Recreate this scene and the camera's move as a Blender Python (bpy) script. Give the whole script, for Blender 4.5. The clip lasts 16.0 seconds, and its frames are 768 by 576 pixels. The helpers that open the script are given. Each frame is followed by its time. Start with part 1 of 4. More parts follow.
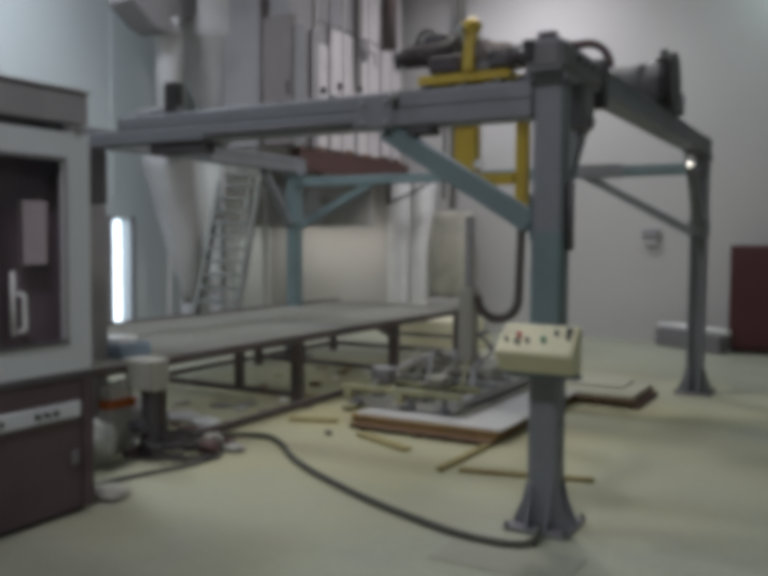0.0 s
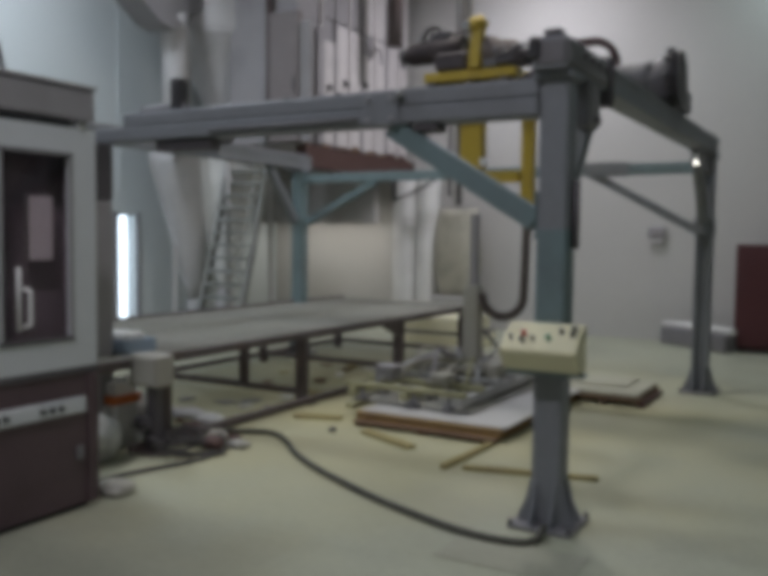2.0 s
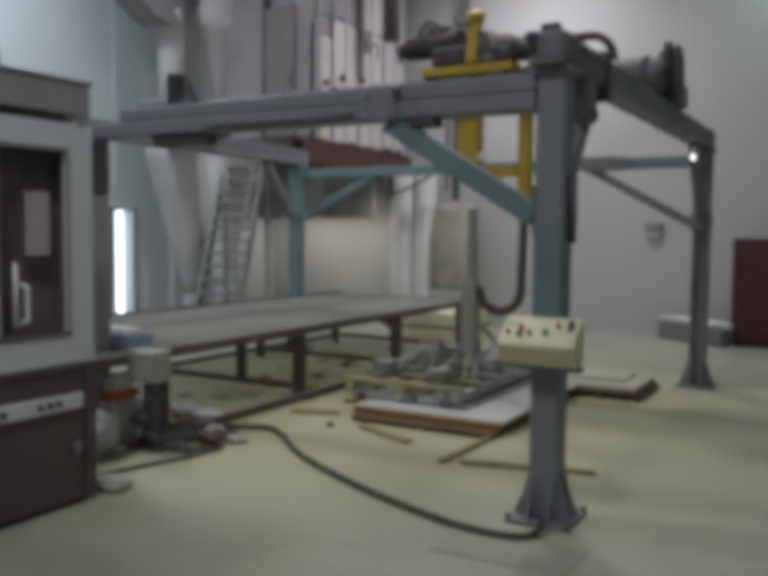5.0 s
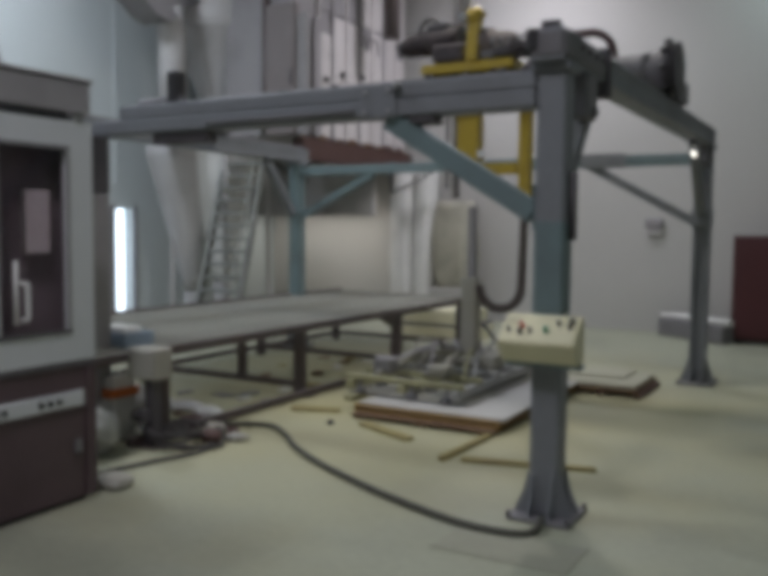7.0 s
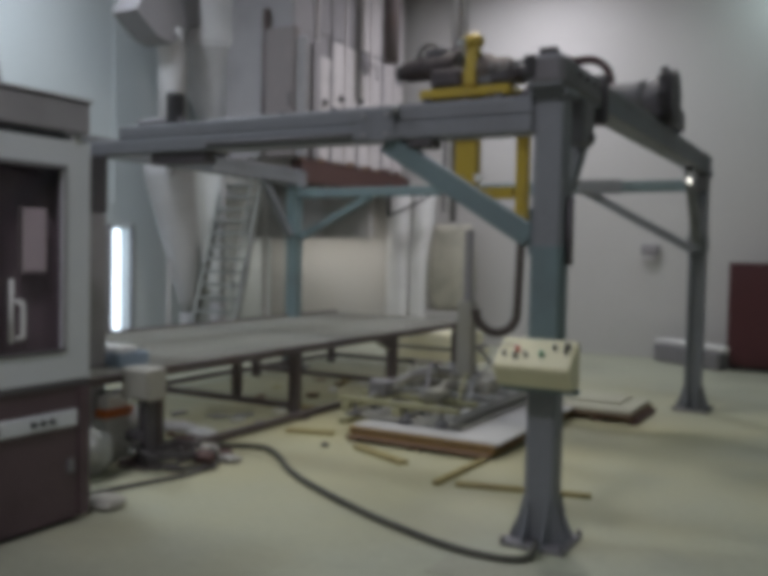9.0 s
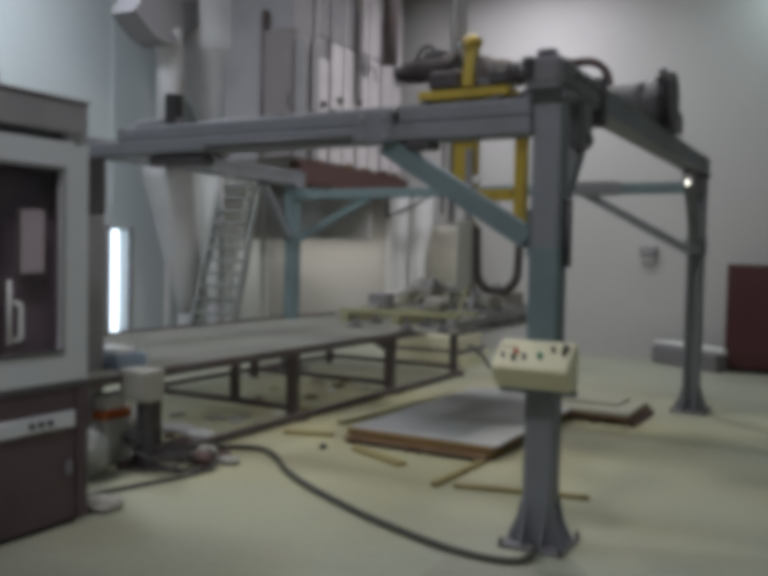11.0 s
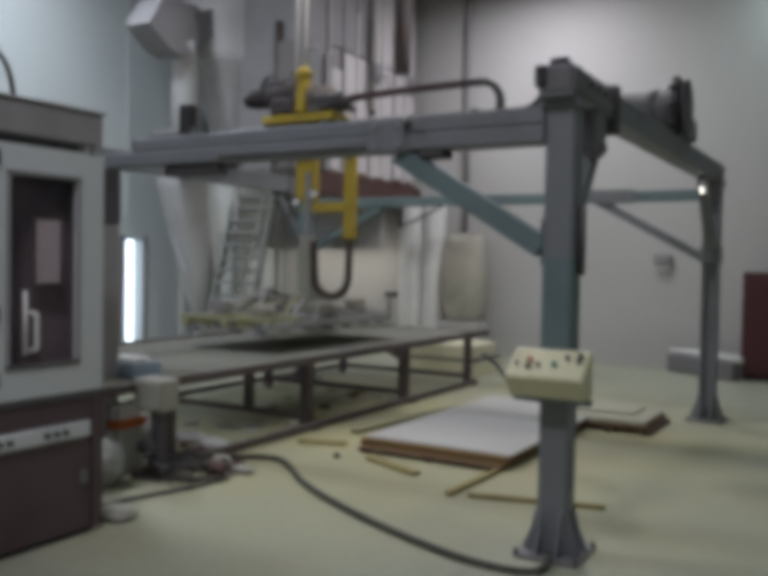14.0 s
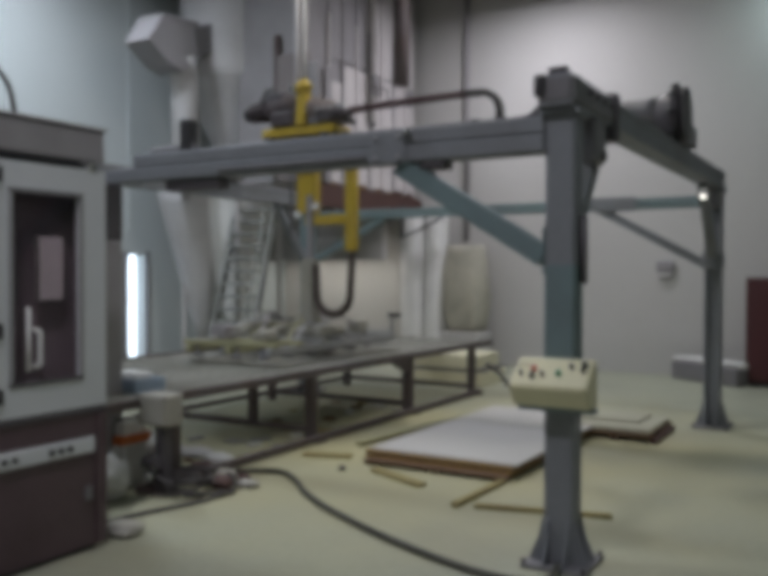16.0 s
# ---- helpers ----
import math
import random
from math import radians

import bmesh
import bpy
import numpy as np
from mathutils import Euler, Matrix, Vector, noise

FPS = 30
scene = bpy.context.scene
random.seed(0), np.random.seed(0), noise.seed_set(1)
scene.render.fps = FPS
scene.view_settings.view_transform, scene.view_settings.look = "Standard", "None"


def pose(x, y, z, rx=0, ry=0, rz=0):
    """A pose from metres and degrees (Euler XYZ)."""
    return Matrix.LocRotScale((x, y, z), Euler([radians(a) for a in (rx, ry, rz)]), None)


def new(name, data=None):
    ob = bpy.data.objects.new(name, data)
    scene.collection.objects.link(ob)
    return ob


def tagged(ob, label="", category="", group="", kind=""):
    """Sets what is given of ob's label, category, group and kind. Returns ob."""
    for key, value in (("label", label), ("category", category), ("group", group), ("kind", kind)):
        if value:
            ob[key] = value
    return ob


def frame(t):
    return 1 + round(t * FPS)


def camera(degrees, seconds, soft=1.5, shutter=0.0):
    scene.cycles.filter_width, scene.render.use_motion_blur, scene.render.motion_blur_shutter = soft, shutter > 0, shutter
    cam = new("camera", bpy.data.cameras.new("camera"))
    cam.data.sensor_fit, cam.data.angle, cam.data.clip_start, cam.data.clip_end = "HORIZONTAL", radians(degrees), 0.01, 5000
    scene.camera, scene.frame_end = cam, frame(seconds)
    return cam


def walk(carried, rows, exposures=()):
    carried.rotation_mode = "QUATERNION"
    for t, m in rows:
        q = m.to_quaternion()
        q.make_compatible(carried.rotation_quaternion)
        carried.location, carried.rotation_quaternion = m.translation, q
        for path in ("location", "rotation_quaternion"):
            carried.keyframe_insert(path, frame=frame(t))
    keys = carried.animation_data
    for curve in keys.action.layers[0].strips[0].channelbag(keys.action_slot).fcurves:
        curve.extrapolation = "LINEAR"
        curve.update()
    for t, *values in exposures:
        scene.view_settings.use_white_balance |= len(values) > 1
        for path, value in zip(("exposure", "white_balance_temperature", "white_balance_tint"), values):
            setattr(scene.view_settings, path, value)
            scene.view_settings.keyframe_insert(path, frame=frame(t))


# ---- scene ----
# One hall, x along the tie beam of the gantry, y along its runway beams, z up.
cam = camera(49.0, 16.0, soft=8.0)
PATH = [
    (0.0, pose(0, 0, 1.6, 86.74, -0.40, 29.57)),
    (0.5, pose(0, 0, 1.6, 86.62, -0.45, 29.62)),
    (1.0, pose(0, 0, 1.6, 86.69, -0.57, 29.73)),
    (1.5, pose(0, 0, 1.6, 86.59, -0.73, 29.72)),
    (2.0, pose(0, 0, 1.6, 86.55, -0.68, 29.92)),
    (2.5, pose(0, 0, 1.6, 86.37, -0.78, 30.01)),
    (3.0, pose(0, 0, 1.6, 86.31, -0.75, 30.16)),
    (3.5, pose(0, 0, 1.6, 86.18, -0.66, 30.07)),
    (4.0, pose(0, 0, 1.6, 86.35, -0.58, 29.68)),
    (6.5, pose(0, 0, 1.6, 85.95, -0.55, 29.82)),
    (7.0, pose(0, 0, 1.6, 86.04, -0.50, 29.75)),
    (7.5, pose(0, 0, 1.6, 86.37, -0.70, 29.94)),
    (8.0, pose(0, 0, 1.6, 86.70, -0.69, 29.88)),
    (8.5, pose(0, 0, 1.6, 87.20, -0.76, 29.68)),
    (9.0, pose(0, 0, 1.6, 87.58, -1.18, 29.53)),
    (11.5, pose(0, 0, 1.6, 87.76, -1.24, 29.41)),
    (12.0, pose(0, 0, 1.6, 87.96, -1.39, 29.62)),
    (12.5, pose(0, 0, 1.6, 87.86, -1.11, 30.11)),
    (13.0, pose(0, 0, 1.6, 87.74, -0.78, 30.26)),
    (13.5, pose(0, 0, 1.6, 88.18, -0.71, 30.12)),
    (14.0, pose(0, 0, 1.6, 88.28, -1.01, 30.33)),
    (14.5, pose(0, 0, 1.6, 88.00, -0.78, 30.69)),
    (15.0, pose(0, 0, 1.6, 88.51, -0.47, 30.41)),
    (15.5, pose(0, 0, 1.6, 88.99, -0.34, 30.40)),
    (16.0, pose(0, 0, 1.6, 89.05, -0.11, 30.48)),
]
walk(cam, PATH, exposures=[(0.0, 0.0), (16.0, 0.0)])

# ---- light ----
world = bpy.data.worlds.new("world")
scene.world = world
world.use_nodes = True
world.node_tree.nodes["Background"].inputs[0].default_value = (0.75, 0.85, 1.0, 1)
world.node_tree.nodes["Background"].inputs[1].default_value = 0.6

WARM, COOL, NEUTRAL = (0.985, 0.955, 0.905), (0.87, 0.955, 1.07), (0.965, 0.95, 1.05)
# high-bay lamps: x, y, watts, colour
BAYS = [
    (-4.7, 11.95, 106, NEUTRAL),
    (-0.6, 13.2, 28, (0.72, 1.0, 1.04)),
    (-3.6, 7.6, 92, WARM),
    (-6.2, 3.2, 98, COOL),
    (-8.5, 6.9, 105, COOL),
    (1.9, 4.2, 14, (0.68, 1.0, 1.02)),
    (-1.8, 0.4, 122, NEUTRAL),
]
BAY_Z = 6.3


# ---- materials ----
def mat(name, base, rough=0.6, metal=0.0, vary=0.12, scale=6.0, bump=0.02, stain=None, stain_amount=0.5, stain_scale=1.2, emit=0.0):
    """Paint, steel or concrete: base colour with grain at two scales, stains and fine relief."""
    m = bpy.data.materials.new(name)
    m.use_nodes = True
    nt = m.node_tree
    n, l = nt.nodes, nt.links
    b = n["Principled BSDF"]
    b.inputs["Roughness"].default_value = rough
    b.inputs["Metallic"].default_value = metal
    tc = n.new("ShaderNodeTexCoord")
    fine = n.new("ShaderNodeTexNoise")
    fine.inputs["Scale"].default_value = scale * 6
    fine.inputs["Detail"].default_value = 6
    big = n.new("ShaderNodeTexNoise")
    big.inputs["Scale"].default_value = stain_scale
    big.inputs["Detail"].default_value = 5
    big.inputs["Roughness"].default_value = 0.6
    l.new(tc.outputs["Object"], fine.inputs["Vector"])
    l.new(tc.outputs["Object"], big.inputs["Vector"])
    dark = tuple(c * (1 - vary) for c in base)
    lite = tuple(min(1, c * (1 + vary)) for c in base)
    r1 = n.new("ShaderNodeMix")
    r1.data_type = "RGBA"
    r1.inputs[6].default_value = (*dark, 1)
    r1.inputs[7].default_value = (*lite, 1)
    l.new(fine.outputs["Fac"], r1.inputs[0])
    ramp = n.new("ShaderNodeValToRGB")
    ramp.color_ramp.elements[0].position = 0.48
    ramp.color_ramp.elements[1].position = 0.72
    ramp.color_ramp.elements[0].color = (0, 0, 0, 1)
    ramp.color_ramp.elements[1].color = (stain_amount,) * 3 + (1,)
    l.new(big.outputs["Fac"], ramp.inputs["Fac"])
    r2 = n.new("ShaderNodeMix")
    r2.data_type = "RGBA"
    r2.inputs[7].default_value = (*(stain or tuple(c * 0.6 for c in base)), 1)
    l.new(ramp.outputs["Color"], r2.inputs[0])
    l.new(r1.outputs[2], r2.inputs[6])
    l.new(r2.outputs[2], b.inputs["Base Color"])
    mr = n.new("ShaderNodeMapRange")
    mr.inputs[3].default_value = max(0.05, rough - 0.12)
    mr.inputs[4].default_value = min(1, rough + 0.12)
    l.new(big.outputs["Fac"], mr.inputs[0])
    l.new(mr.outputs[0], b.inputs["Roughness"])
    if bump:
        bp = n.new("ShaderNodeBump")
        bp.inputs["Strength"].default_value = 0.35
        bp.inputs["Distance"].default_value = bump
        l.new(fine.outputs["Fac"], bp.inputs["Height"])
        l.new(bp.outputs["Normal"], b.inputs["Normal"])
    if emit:
        b.inputs["Emission Color"].default_value = (*base, 1)
        b.inputs["Emission Strength"].default_value = emit
    return m


M_FLOOR = mat("floor_concrete", (0.355, 0.365, 0.28), 0.6, vary=0.15, scale=3, bump=0.004, stain=(0.25, 0.25, 0.195), stain_amount=0.68, stain_scale=0.55)


def yellow_zone(m, centre, reach, colour):
    """Yellower floor tone round the table and the stack, with a ragged edge."""
    n, l = m.node_tree.nodes, m.node_tree.links
    b = n["Principled BSDF"]
    old = b.inputs["Base Color"].links[0].from_socket
    tc = n.new("ShaderNodeTexCoord")
    away = n.new("ShaderNodeVectorMath")
    away.operation = "DISTANCE"
    away.inputs[1].default_value = centre
    l.new(tc.outputs["Object"], away.inputs[0])
    patch = n.new("ShaderNodeTexNoise")
    patch.inputs["Scale"].default_value = 0.9
    patch.inputs["Detail"].default_value = 7
    l.new(tc.outputs["Object"], patch.inputs["Vector"])
    add = n.new("ShaderNodeMath")
    add.operation = "MULTIPLY_ADD"
    add.inputs[1].default_value = 4.5
    l.new(patch.outputs["Fac"], add.inputs[0])
    l.new(away.outputs["Value"], add.inputs[2])
    fade = n.new("ShaderNodeMapRange")
    fade.inputs[1].default_value = reach + 3.6
    fade.inputs[2].default_value = reach
    fade.inputs[3].default_value = 0.0
    fade.inputs[4].default_value = 0.85
    l.new(add.outputs[0], fade.inputs[0])
    mix = n.new("ShaderNodeMix")
    mix.data_type = "RGBA"
    mix.inputs[7].default_value = (*colour, 1)
    l.new(fade.outputs[0], mix.inputs[0])
    l.new(old, mix.inputs[6])
    l.new(mix.outputs[2], b.inputs["Base Color"])


yellow_zone(M_FLOOR, (-3.5, 7.2, 0), 2.9, (0.44, 0.40, 0.215))
M_WALL = mat("wall_plaster", (0.50, 0.49, 0.475), 0.85, vary=0.04, scale=2, bump=0.004, stain=(0.46, 0.45, 0.43), stain_amount=0.5, stain_scale=0.4)
M_WALL_L = mat("wall_white_panel", (0.57, 0.61, 0.62), 0.7, vary=0.03, scale=2, bump=0.002, stain=(0.51, 0.545, 0.555), stain_amount=0.4, stain_scale=0.5)
M_CEIL = mat("ceiling_sheet", (0.42, 0.42, 0.43), 0.8, vary=0.05, bump=0.004)
M_STEEL = mat("blue_grey_paint", (0.205, 0.215, 0.235), 0.55, vary=0.12, scale=5, bump=0.003, stain=(0.15, 0.15, 0.16), stain_amount=0.6, stain_scale=1.8)
M_TEAL = mat("teal_paint", (0.16, 0.222, 0.235), 0.55, vary=0.1, scale=5, bump=0.003, stain=(0.125, 0.145, 0.16), stain_amount=0.7, stain_scale=1.4)
M_GREY = mat("machine_grey", (0.185, 0.178, 0.19), 0.5, vary=0.15, scale=6, bump=0.004)
M_DARK = mat("dark_iron", (0.09, 0.082, 0.09), 0.55, vary=0.25, scale=8, bump=0.004)
M_MOTOR = mat("greasy_motor_brown", (0.055, 0.043, 0.048), 0.65, vary=0.4, scale=9, bump=0.008, stain=(0.115, 0.092, 0.092), stain_amount=0.7, stain_scale=7)
M_MOTOR2 = mat("dusty_motor_tan", (0.17, 0.14, 0.13), 0.65, vary=0.3, scale=9, bump=0.006, stain=(0.07, 0.05, 0.05), stain_amount=0.8, stain_scale=6)
M_BROWN = mat("brown_black_steel", (0.10, 0.08, 0.08), 0.55, vary=0.2, scale=8, bump=0.004, stain=(0.09, 0.05, 0.035), stain_amount=0.5, stain_scale=3)
M_RUST = mat("red_brown_primer", (0.085, 0.042, 0.036), 0.7, vary=0.4, scale=6, bump=0.004, stain=(0.07, 0.035, 0.03), stain_amount=0.7, stain_scale=2)
M_YELLOW = mat("yellow_paint", (0.50, 0.355, 0.04), 0.45, vary=0.1, scale=6, bump=0.002, stain=(0.34, 0.24, 0.05), stain_amount=0.6, stain_scale=4)
M_CABWHITE = mat("cabinet_white", (0.62, 0.64, 0.66), 0.45, vary=0.03, scale=4, bump=0.001, stain=(0.52, 0.54, 0.56), stain_amount=0.4, stain_scale=2)
M_MAROON = mat("maroon_paint", (0.10, 0.064, 0.075), 0.4, vary=0.15, scale=6, bump=0.002, stain=(0.05, 0.03, 0.032), stain_amount=0.5, stain_scale=3)
M_REDBOX = mat("dark_red_paint", (0.075, 0.018, 0.022), 0.5, vary=0.12, scale=4, bump=0.002)
M_BEIGE = mat("beige_enclosure", (0.76, 0.72, 0.50), 0.5, vary=0.04, scale=6, bump=0.001, stain=(0.66, 0.62, 0.43), stain_amount=0.4, stain_scale=5)
M_JUNCTION = mat("junction_beige", (0.38, 0.365, 0.32), 0.55, vary=0.05, scale=6, bump=0.001)
M_TABLE = mat("table_top_grey", (0.265, 0.26, 0.225), 0.55, vary=0.16, scale=5, bump=0.002, stain=(0.16, 0.152, 0.132), stain_amount=0.7, stain_scale=1.5)
M_SHEET = mat("sheet_pale_grey", (0.50, 0.485, 0.47), 0.55, vary=0.04, scale=4, bump=0.001, stain=(0.5, 0.48, 0.44), stain_amount=0.4, stain_scale=1.5)
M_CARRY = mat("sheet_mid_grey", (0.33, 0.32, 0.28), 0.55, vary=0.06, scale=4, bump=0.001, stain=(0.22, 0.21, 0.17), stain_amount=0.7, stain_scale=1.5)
M_PATCH = mat("darker_floor_tone", (0.31, 0.31, 0.24), 0.55, vary=0.12, scale=4, bump=0.003)
M_FLOORISH = mat("dusty_board", (0.40, 0.39, 0.30), 0.7, vary=0.08, scale=5, bump=0.002, stain=(0.33, 0.31, 0.25), stain_amount=0.5, stain_scale=3)
M_PALE = mat("pale_yellow_board", (0.78, 0.74, 0.54), 0.6, vary=0.05, scale=5, bump=0.001, stain=(0.6, 0.56, 0.4), stain_amount=0.4, stain_scale=3)
M_PANEL = mat("filter_panel_grey_white", (0.57, 0.535, 0.535), 0.7, vary=0.08, scale=3, bump=0.002, stain=(0.30, 0.28, 0.285), stain_amount=0.6, stain_scale=1.6)
M_EDGE = mat("board_edge_ochre", (0.34, 0.215, 0.055), 0.7, vary=0.25, scale=9, bump=0.003, stain=(0.22, 0.11, 0.04), stain_amount=0.6, stain_scale=4)
M_BEARER = mat("dark_brown_wood", (0.15, 0.085, 0.045), 0.8, vary=0.3, scale=9, bump=0.004, stain=(0.08, 0.045, 0.035), stain_amount=0.7, stain_scale=3)
M_WOOD = mat("pallet_wood", (0.30, 0.25, 0.10), 0.75, vary=0.2, scale=10, bump=0.004, stain=(0.24, 0.17, 0.08), stain_amount=0.6, stain_scale=4)
M_RUBBER = mat("black_rubber", (0.07, 0.063, 0.063), 0.6, vary=0.2, scale=10, bump=0.003)
M_HOSE = mat("brown_black_hose", (0.085, 0.066, 0.06), 0.7, vary=0.25, scale=10, bump=0.003, stain=(0.14, 0.115, 0.10), stain_amount=0.6, stain_scale=6)
M_CABLE = mat("dusty_cable", (0.07, 0.068, 0.055), 0.7, vary=0.2, scale=10, bump=0.003)
M_CHAIN = mat("red_brown_chain", (0.075, 0.035, 0.037), 0.6, vary=0.2, scale=10, bump=0.003)
M_ALU = mat("grey_aluminium", (0.42, 0.42, 0.41), 0.45, metal=0.4, vary=0.08, scale=8, bump=0.001)
M_GALV = mat("galvanised_sheet", (0.36, 0.36, 0.37), 0.55, metal=0.25, vary=0.08, scale=3, bump=0.003, stain=(0.28, 0.28, 0.285), stain_amount=0.6, stain_scale=1.2)
M_CYCLONE = mat("dusty_grey_paint", (0.50, 0.485, 0.485), 0.75, vary=0.07, scale=3, bump=0.003, stain=(0.33, 0.315, 0.31), stain_amount=0.6, stain_scale=1.1)
M_FILTER = mat("filter_white", (0.84, 0.83, 0.825), 0.7, vary=0.05, scale=3, bump=0.002, stain=(0.5, 0.48, 0.48), stain_amount=0.5, stain_scale=1.2)
M_MAUVE = mat("mauve_grey_panel", (0.29, 0.275, 0.285), 0.75, vary=0.06, scale=3, bump=0.003)
M_DUSTSACK = mat("dusty_olive_fabric", (0.47, 0.45, 0.375), 0.85, vary=0.12, scale=5, bump=0.008, stain=(0.23, 0.215, 0.18), stain_amount=0.7, stain_scale=2.2)
M_STAIR = mat("stair_green_grey", (0.25, 0.258, 0.245), 0.65, vary=0.1, scale=6, bump=0.003)
M_OLIVE = mat("olive_bar", (0.37, 0.355, 0.21), 0.6, vary=0.1, scale=6, bump=0.002)
M_GRIP = mat("dusty_pale_grey", (0.35, 0.335, 0.285), 0.7, vary=0.12, scale=6, bump=0.003, stain=(0.30, 0.28, 0.20), stain_amount=0.6, stain_scale=4)
M_DOORBROWN = mat("brown_grey_paint", (0.19, 0.165, 0.165), 0.7, vary=0.08, scale=4, bump=0.002, stain=(0.25, 0.225, 0.22), stain_amount=0.5, stain_scale=2)
M_HOUSING = mat("housing_grey", (0.31, 0.295, 0.305), 0.6, vary=0.08, scale=4, bump=0.002, stain=(0.22, 0.205, 0.215), stain_amount=0.5, stain_scale=3)
M_ORANGE = mat("orange_plastic", (0.60, 0.16, 0.04), 0.5, vary=0.1, scale=6, bump=0.002)
M_WHITE = mat("white_plastic", (0.74, 0.74, 0.73), 0.45, vary=0.04, scale=6, bump=0.002)
M_SACK = mat("white_sack", (0.62, 0.62, 0.60), 0.85, vary=0.1, scale=6, bump=0.01)
M_BLUE = mat("pale_blue_plastic", (0.36, 0.46, 0.58), 0.5, vary=0.1, scale=6, bump=0.002)
M_RED = mat("red_button", (0.50, 0.03, 0.02), 0.4, vary=0.05, bump=0)
M_GREEN = mat("green_button", (0.03, 0.25, 0.12), 0.4, vary=0.05, bump=0)
M_BLACK = mat("black_plastic", (0.042, 0.04, 0.044), 0.4, vary=0.1, bump=0)
M_CHROME = mat("bright_metal", (0.75, 0.75, 0.75), 0.22, metal=1.0, vary=0.03, bump=0)
M_DOORGLOW = mat("daylight_gap", (0.80, 0.90, 1.0), 0.6, vary=0.02, bump=0, emit=2.0)
M_LAMP = mat("lamp_diffuser", (1.0, 0.96, 0.88), 0.5, vary=0.01, bump=0, emit=4.0)
M_SCREEN = mat("dark_window_interior", (0.25, 0.21, 0.235), 0.35, vary=0.2, scale=4, bump=0)


def glass(name, tint, rough=0.05):
    m = bpy.data.materials.new(name)
    m.use_nodes = True
    b = m.node_tree.nodes["Principled BSDF"]
    b.inputs["Base Color"].default_value = (*tint, 1)
    b.inputs["Roughness"].default_value = rough
    b.inputs["Transmission Weight"].default_value = 1.0
    b.inputs["IOR"].default_value = 1.45
    return m


M_GLASS = glass("tinted_glass", (0.55, 0.48, 0.5))


# ---- mesh tools ----
def link(name, bm, material, parent=None, label=""):
    me = bpy.data.meshes.new(name)
    bm.to_mesh(me)
    bm.free()
    me.materials.append(material)
    ob = new(name, me)
    if parent:
        ob.parent = parent
    if label:
        ob["label"] = label
    return ob


def part(name, bm, material, parent, label=""):
    return link(name, bm, material, parent, label)


def thing(name, label, category, at=(0, 0, 0), group="", kind=""):
    ob = new(name)
    ob.location = at
    return tagged(ob, label, category, group, kind)


def add_box(bm, x0, y0, z0, x1, y1, z1, bevel=0.006, m=None):
    mat4 = Matrix.Translation(((x0 + x1) / 2, (y0 + y1) / 2, (z0 + z1) / 2)) @ Matrix.Diagonal((abs(x1 - x0), abs(y1 - y0), abs(z1 - z0), 1))
    r = bmesh.ops.create_cube(bm, size=1.0, matrix=(m @ mat4) if m else mat4)
    if bevel:
        edges = list({e for v in r["verts"] for e in v.link_edges})
        bmesh.ops.bevel(bm, geom=edges, offset=bevel, segments=1, affect="EDGES", profile=0.5)
    return bm


def box(x0, y0, z0, x1, y1, z1, bevel=0.006, m=None):
    return add_box(bmesh.new(), x0, y0, z0, x1, y1, z1, bevel, m)


def add_tube(bm, pts, radius, sides=10, ribs=0.0):
    """A round bar along points; radius may be a list; ribs gives a corrugated wall."""
    pts = [Vector(q) for q in pts]
    rings = []
    up = None
    for i, q in enumerate(pts):
        d = (pts[min(i + 1, len(pts) - 1)] - pts[max(i - 1, 0)]).normalized()
        if up is None:
            up = d.orthogonal().normalized()
        side = (up - d * up.dot(d)).normalized()
        up = side
        other = d.cross(side)
        r = radius[i] if isinstance(radius, (list, tuple)) else radius
        if ribs and i % 2:
            r -= ribs
        rings.append([bm.verts.new(q + (side * math.cos(a) + other * math.sin(a)) * r) for a in [2 * math.pi * k / sides for k in range(sides)]])
    for a, b in zip(rings, rings[1:]):
        for k in range(sides):
            f = bm.faces.new((a[k], a[(k + 1) % sides], b[(k + 1) % sides], b[k]))
            f.smooth = True
    bm.faces.new(rings[0][::-1])
    bm.faces.new(rings[-1])
    bmesh.ops.recalc_face_normals(bm, faces=bm.faces)
    return bm


def tube(pts, radius, sides=10, ribs=0.0):
    return add_tube(bmesh.new(), pts, radius, sides, ribs)


def smooth_line(pts, n=8):
    """Catmull-Rom through the points."""
    pts = [Vector(q) for q in pts]
    out = []
    for i in range(len(pts) - 1):
        p0, p1, p2, p3 = pts[max(i - 1, 0)], pts[i], pts[i + 1], pts[min(i + 2, len(pts) - 1)]
        for k in range(n):
            t = k / n
            out.append(0.5 * ((2 * p1) + (p2 - p0) * t + (2 * p0 - 5 * p1 + 4 * p2 - p3) * t * t + (3 * p1 - p0 - 3 * p2 + p3) * t ** 3))
    out.append(pts[-1])
    return out


def bar(a, b, w, h, bevel=0.005):
    """A square bar from a to b, w wide and h deep."""
    a, b = Vector(a), Vector(b)
    d = b - a
    m = Matrix.Translation((a + b) / 2) @ d.to_track_quat("X", "Z").to_matrix().to_4x4()
    return box(-d.length / 2, -w / 2, -h / 2, d.length / 2, w / 2, h / 2, bevel, m)


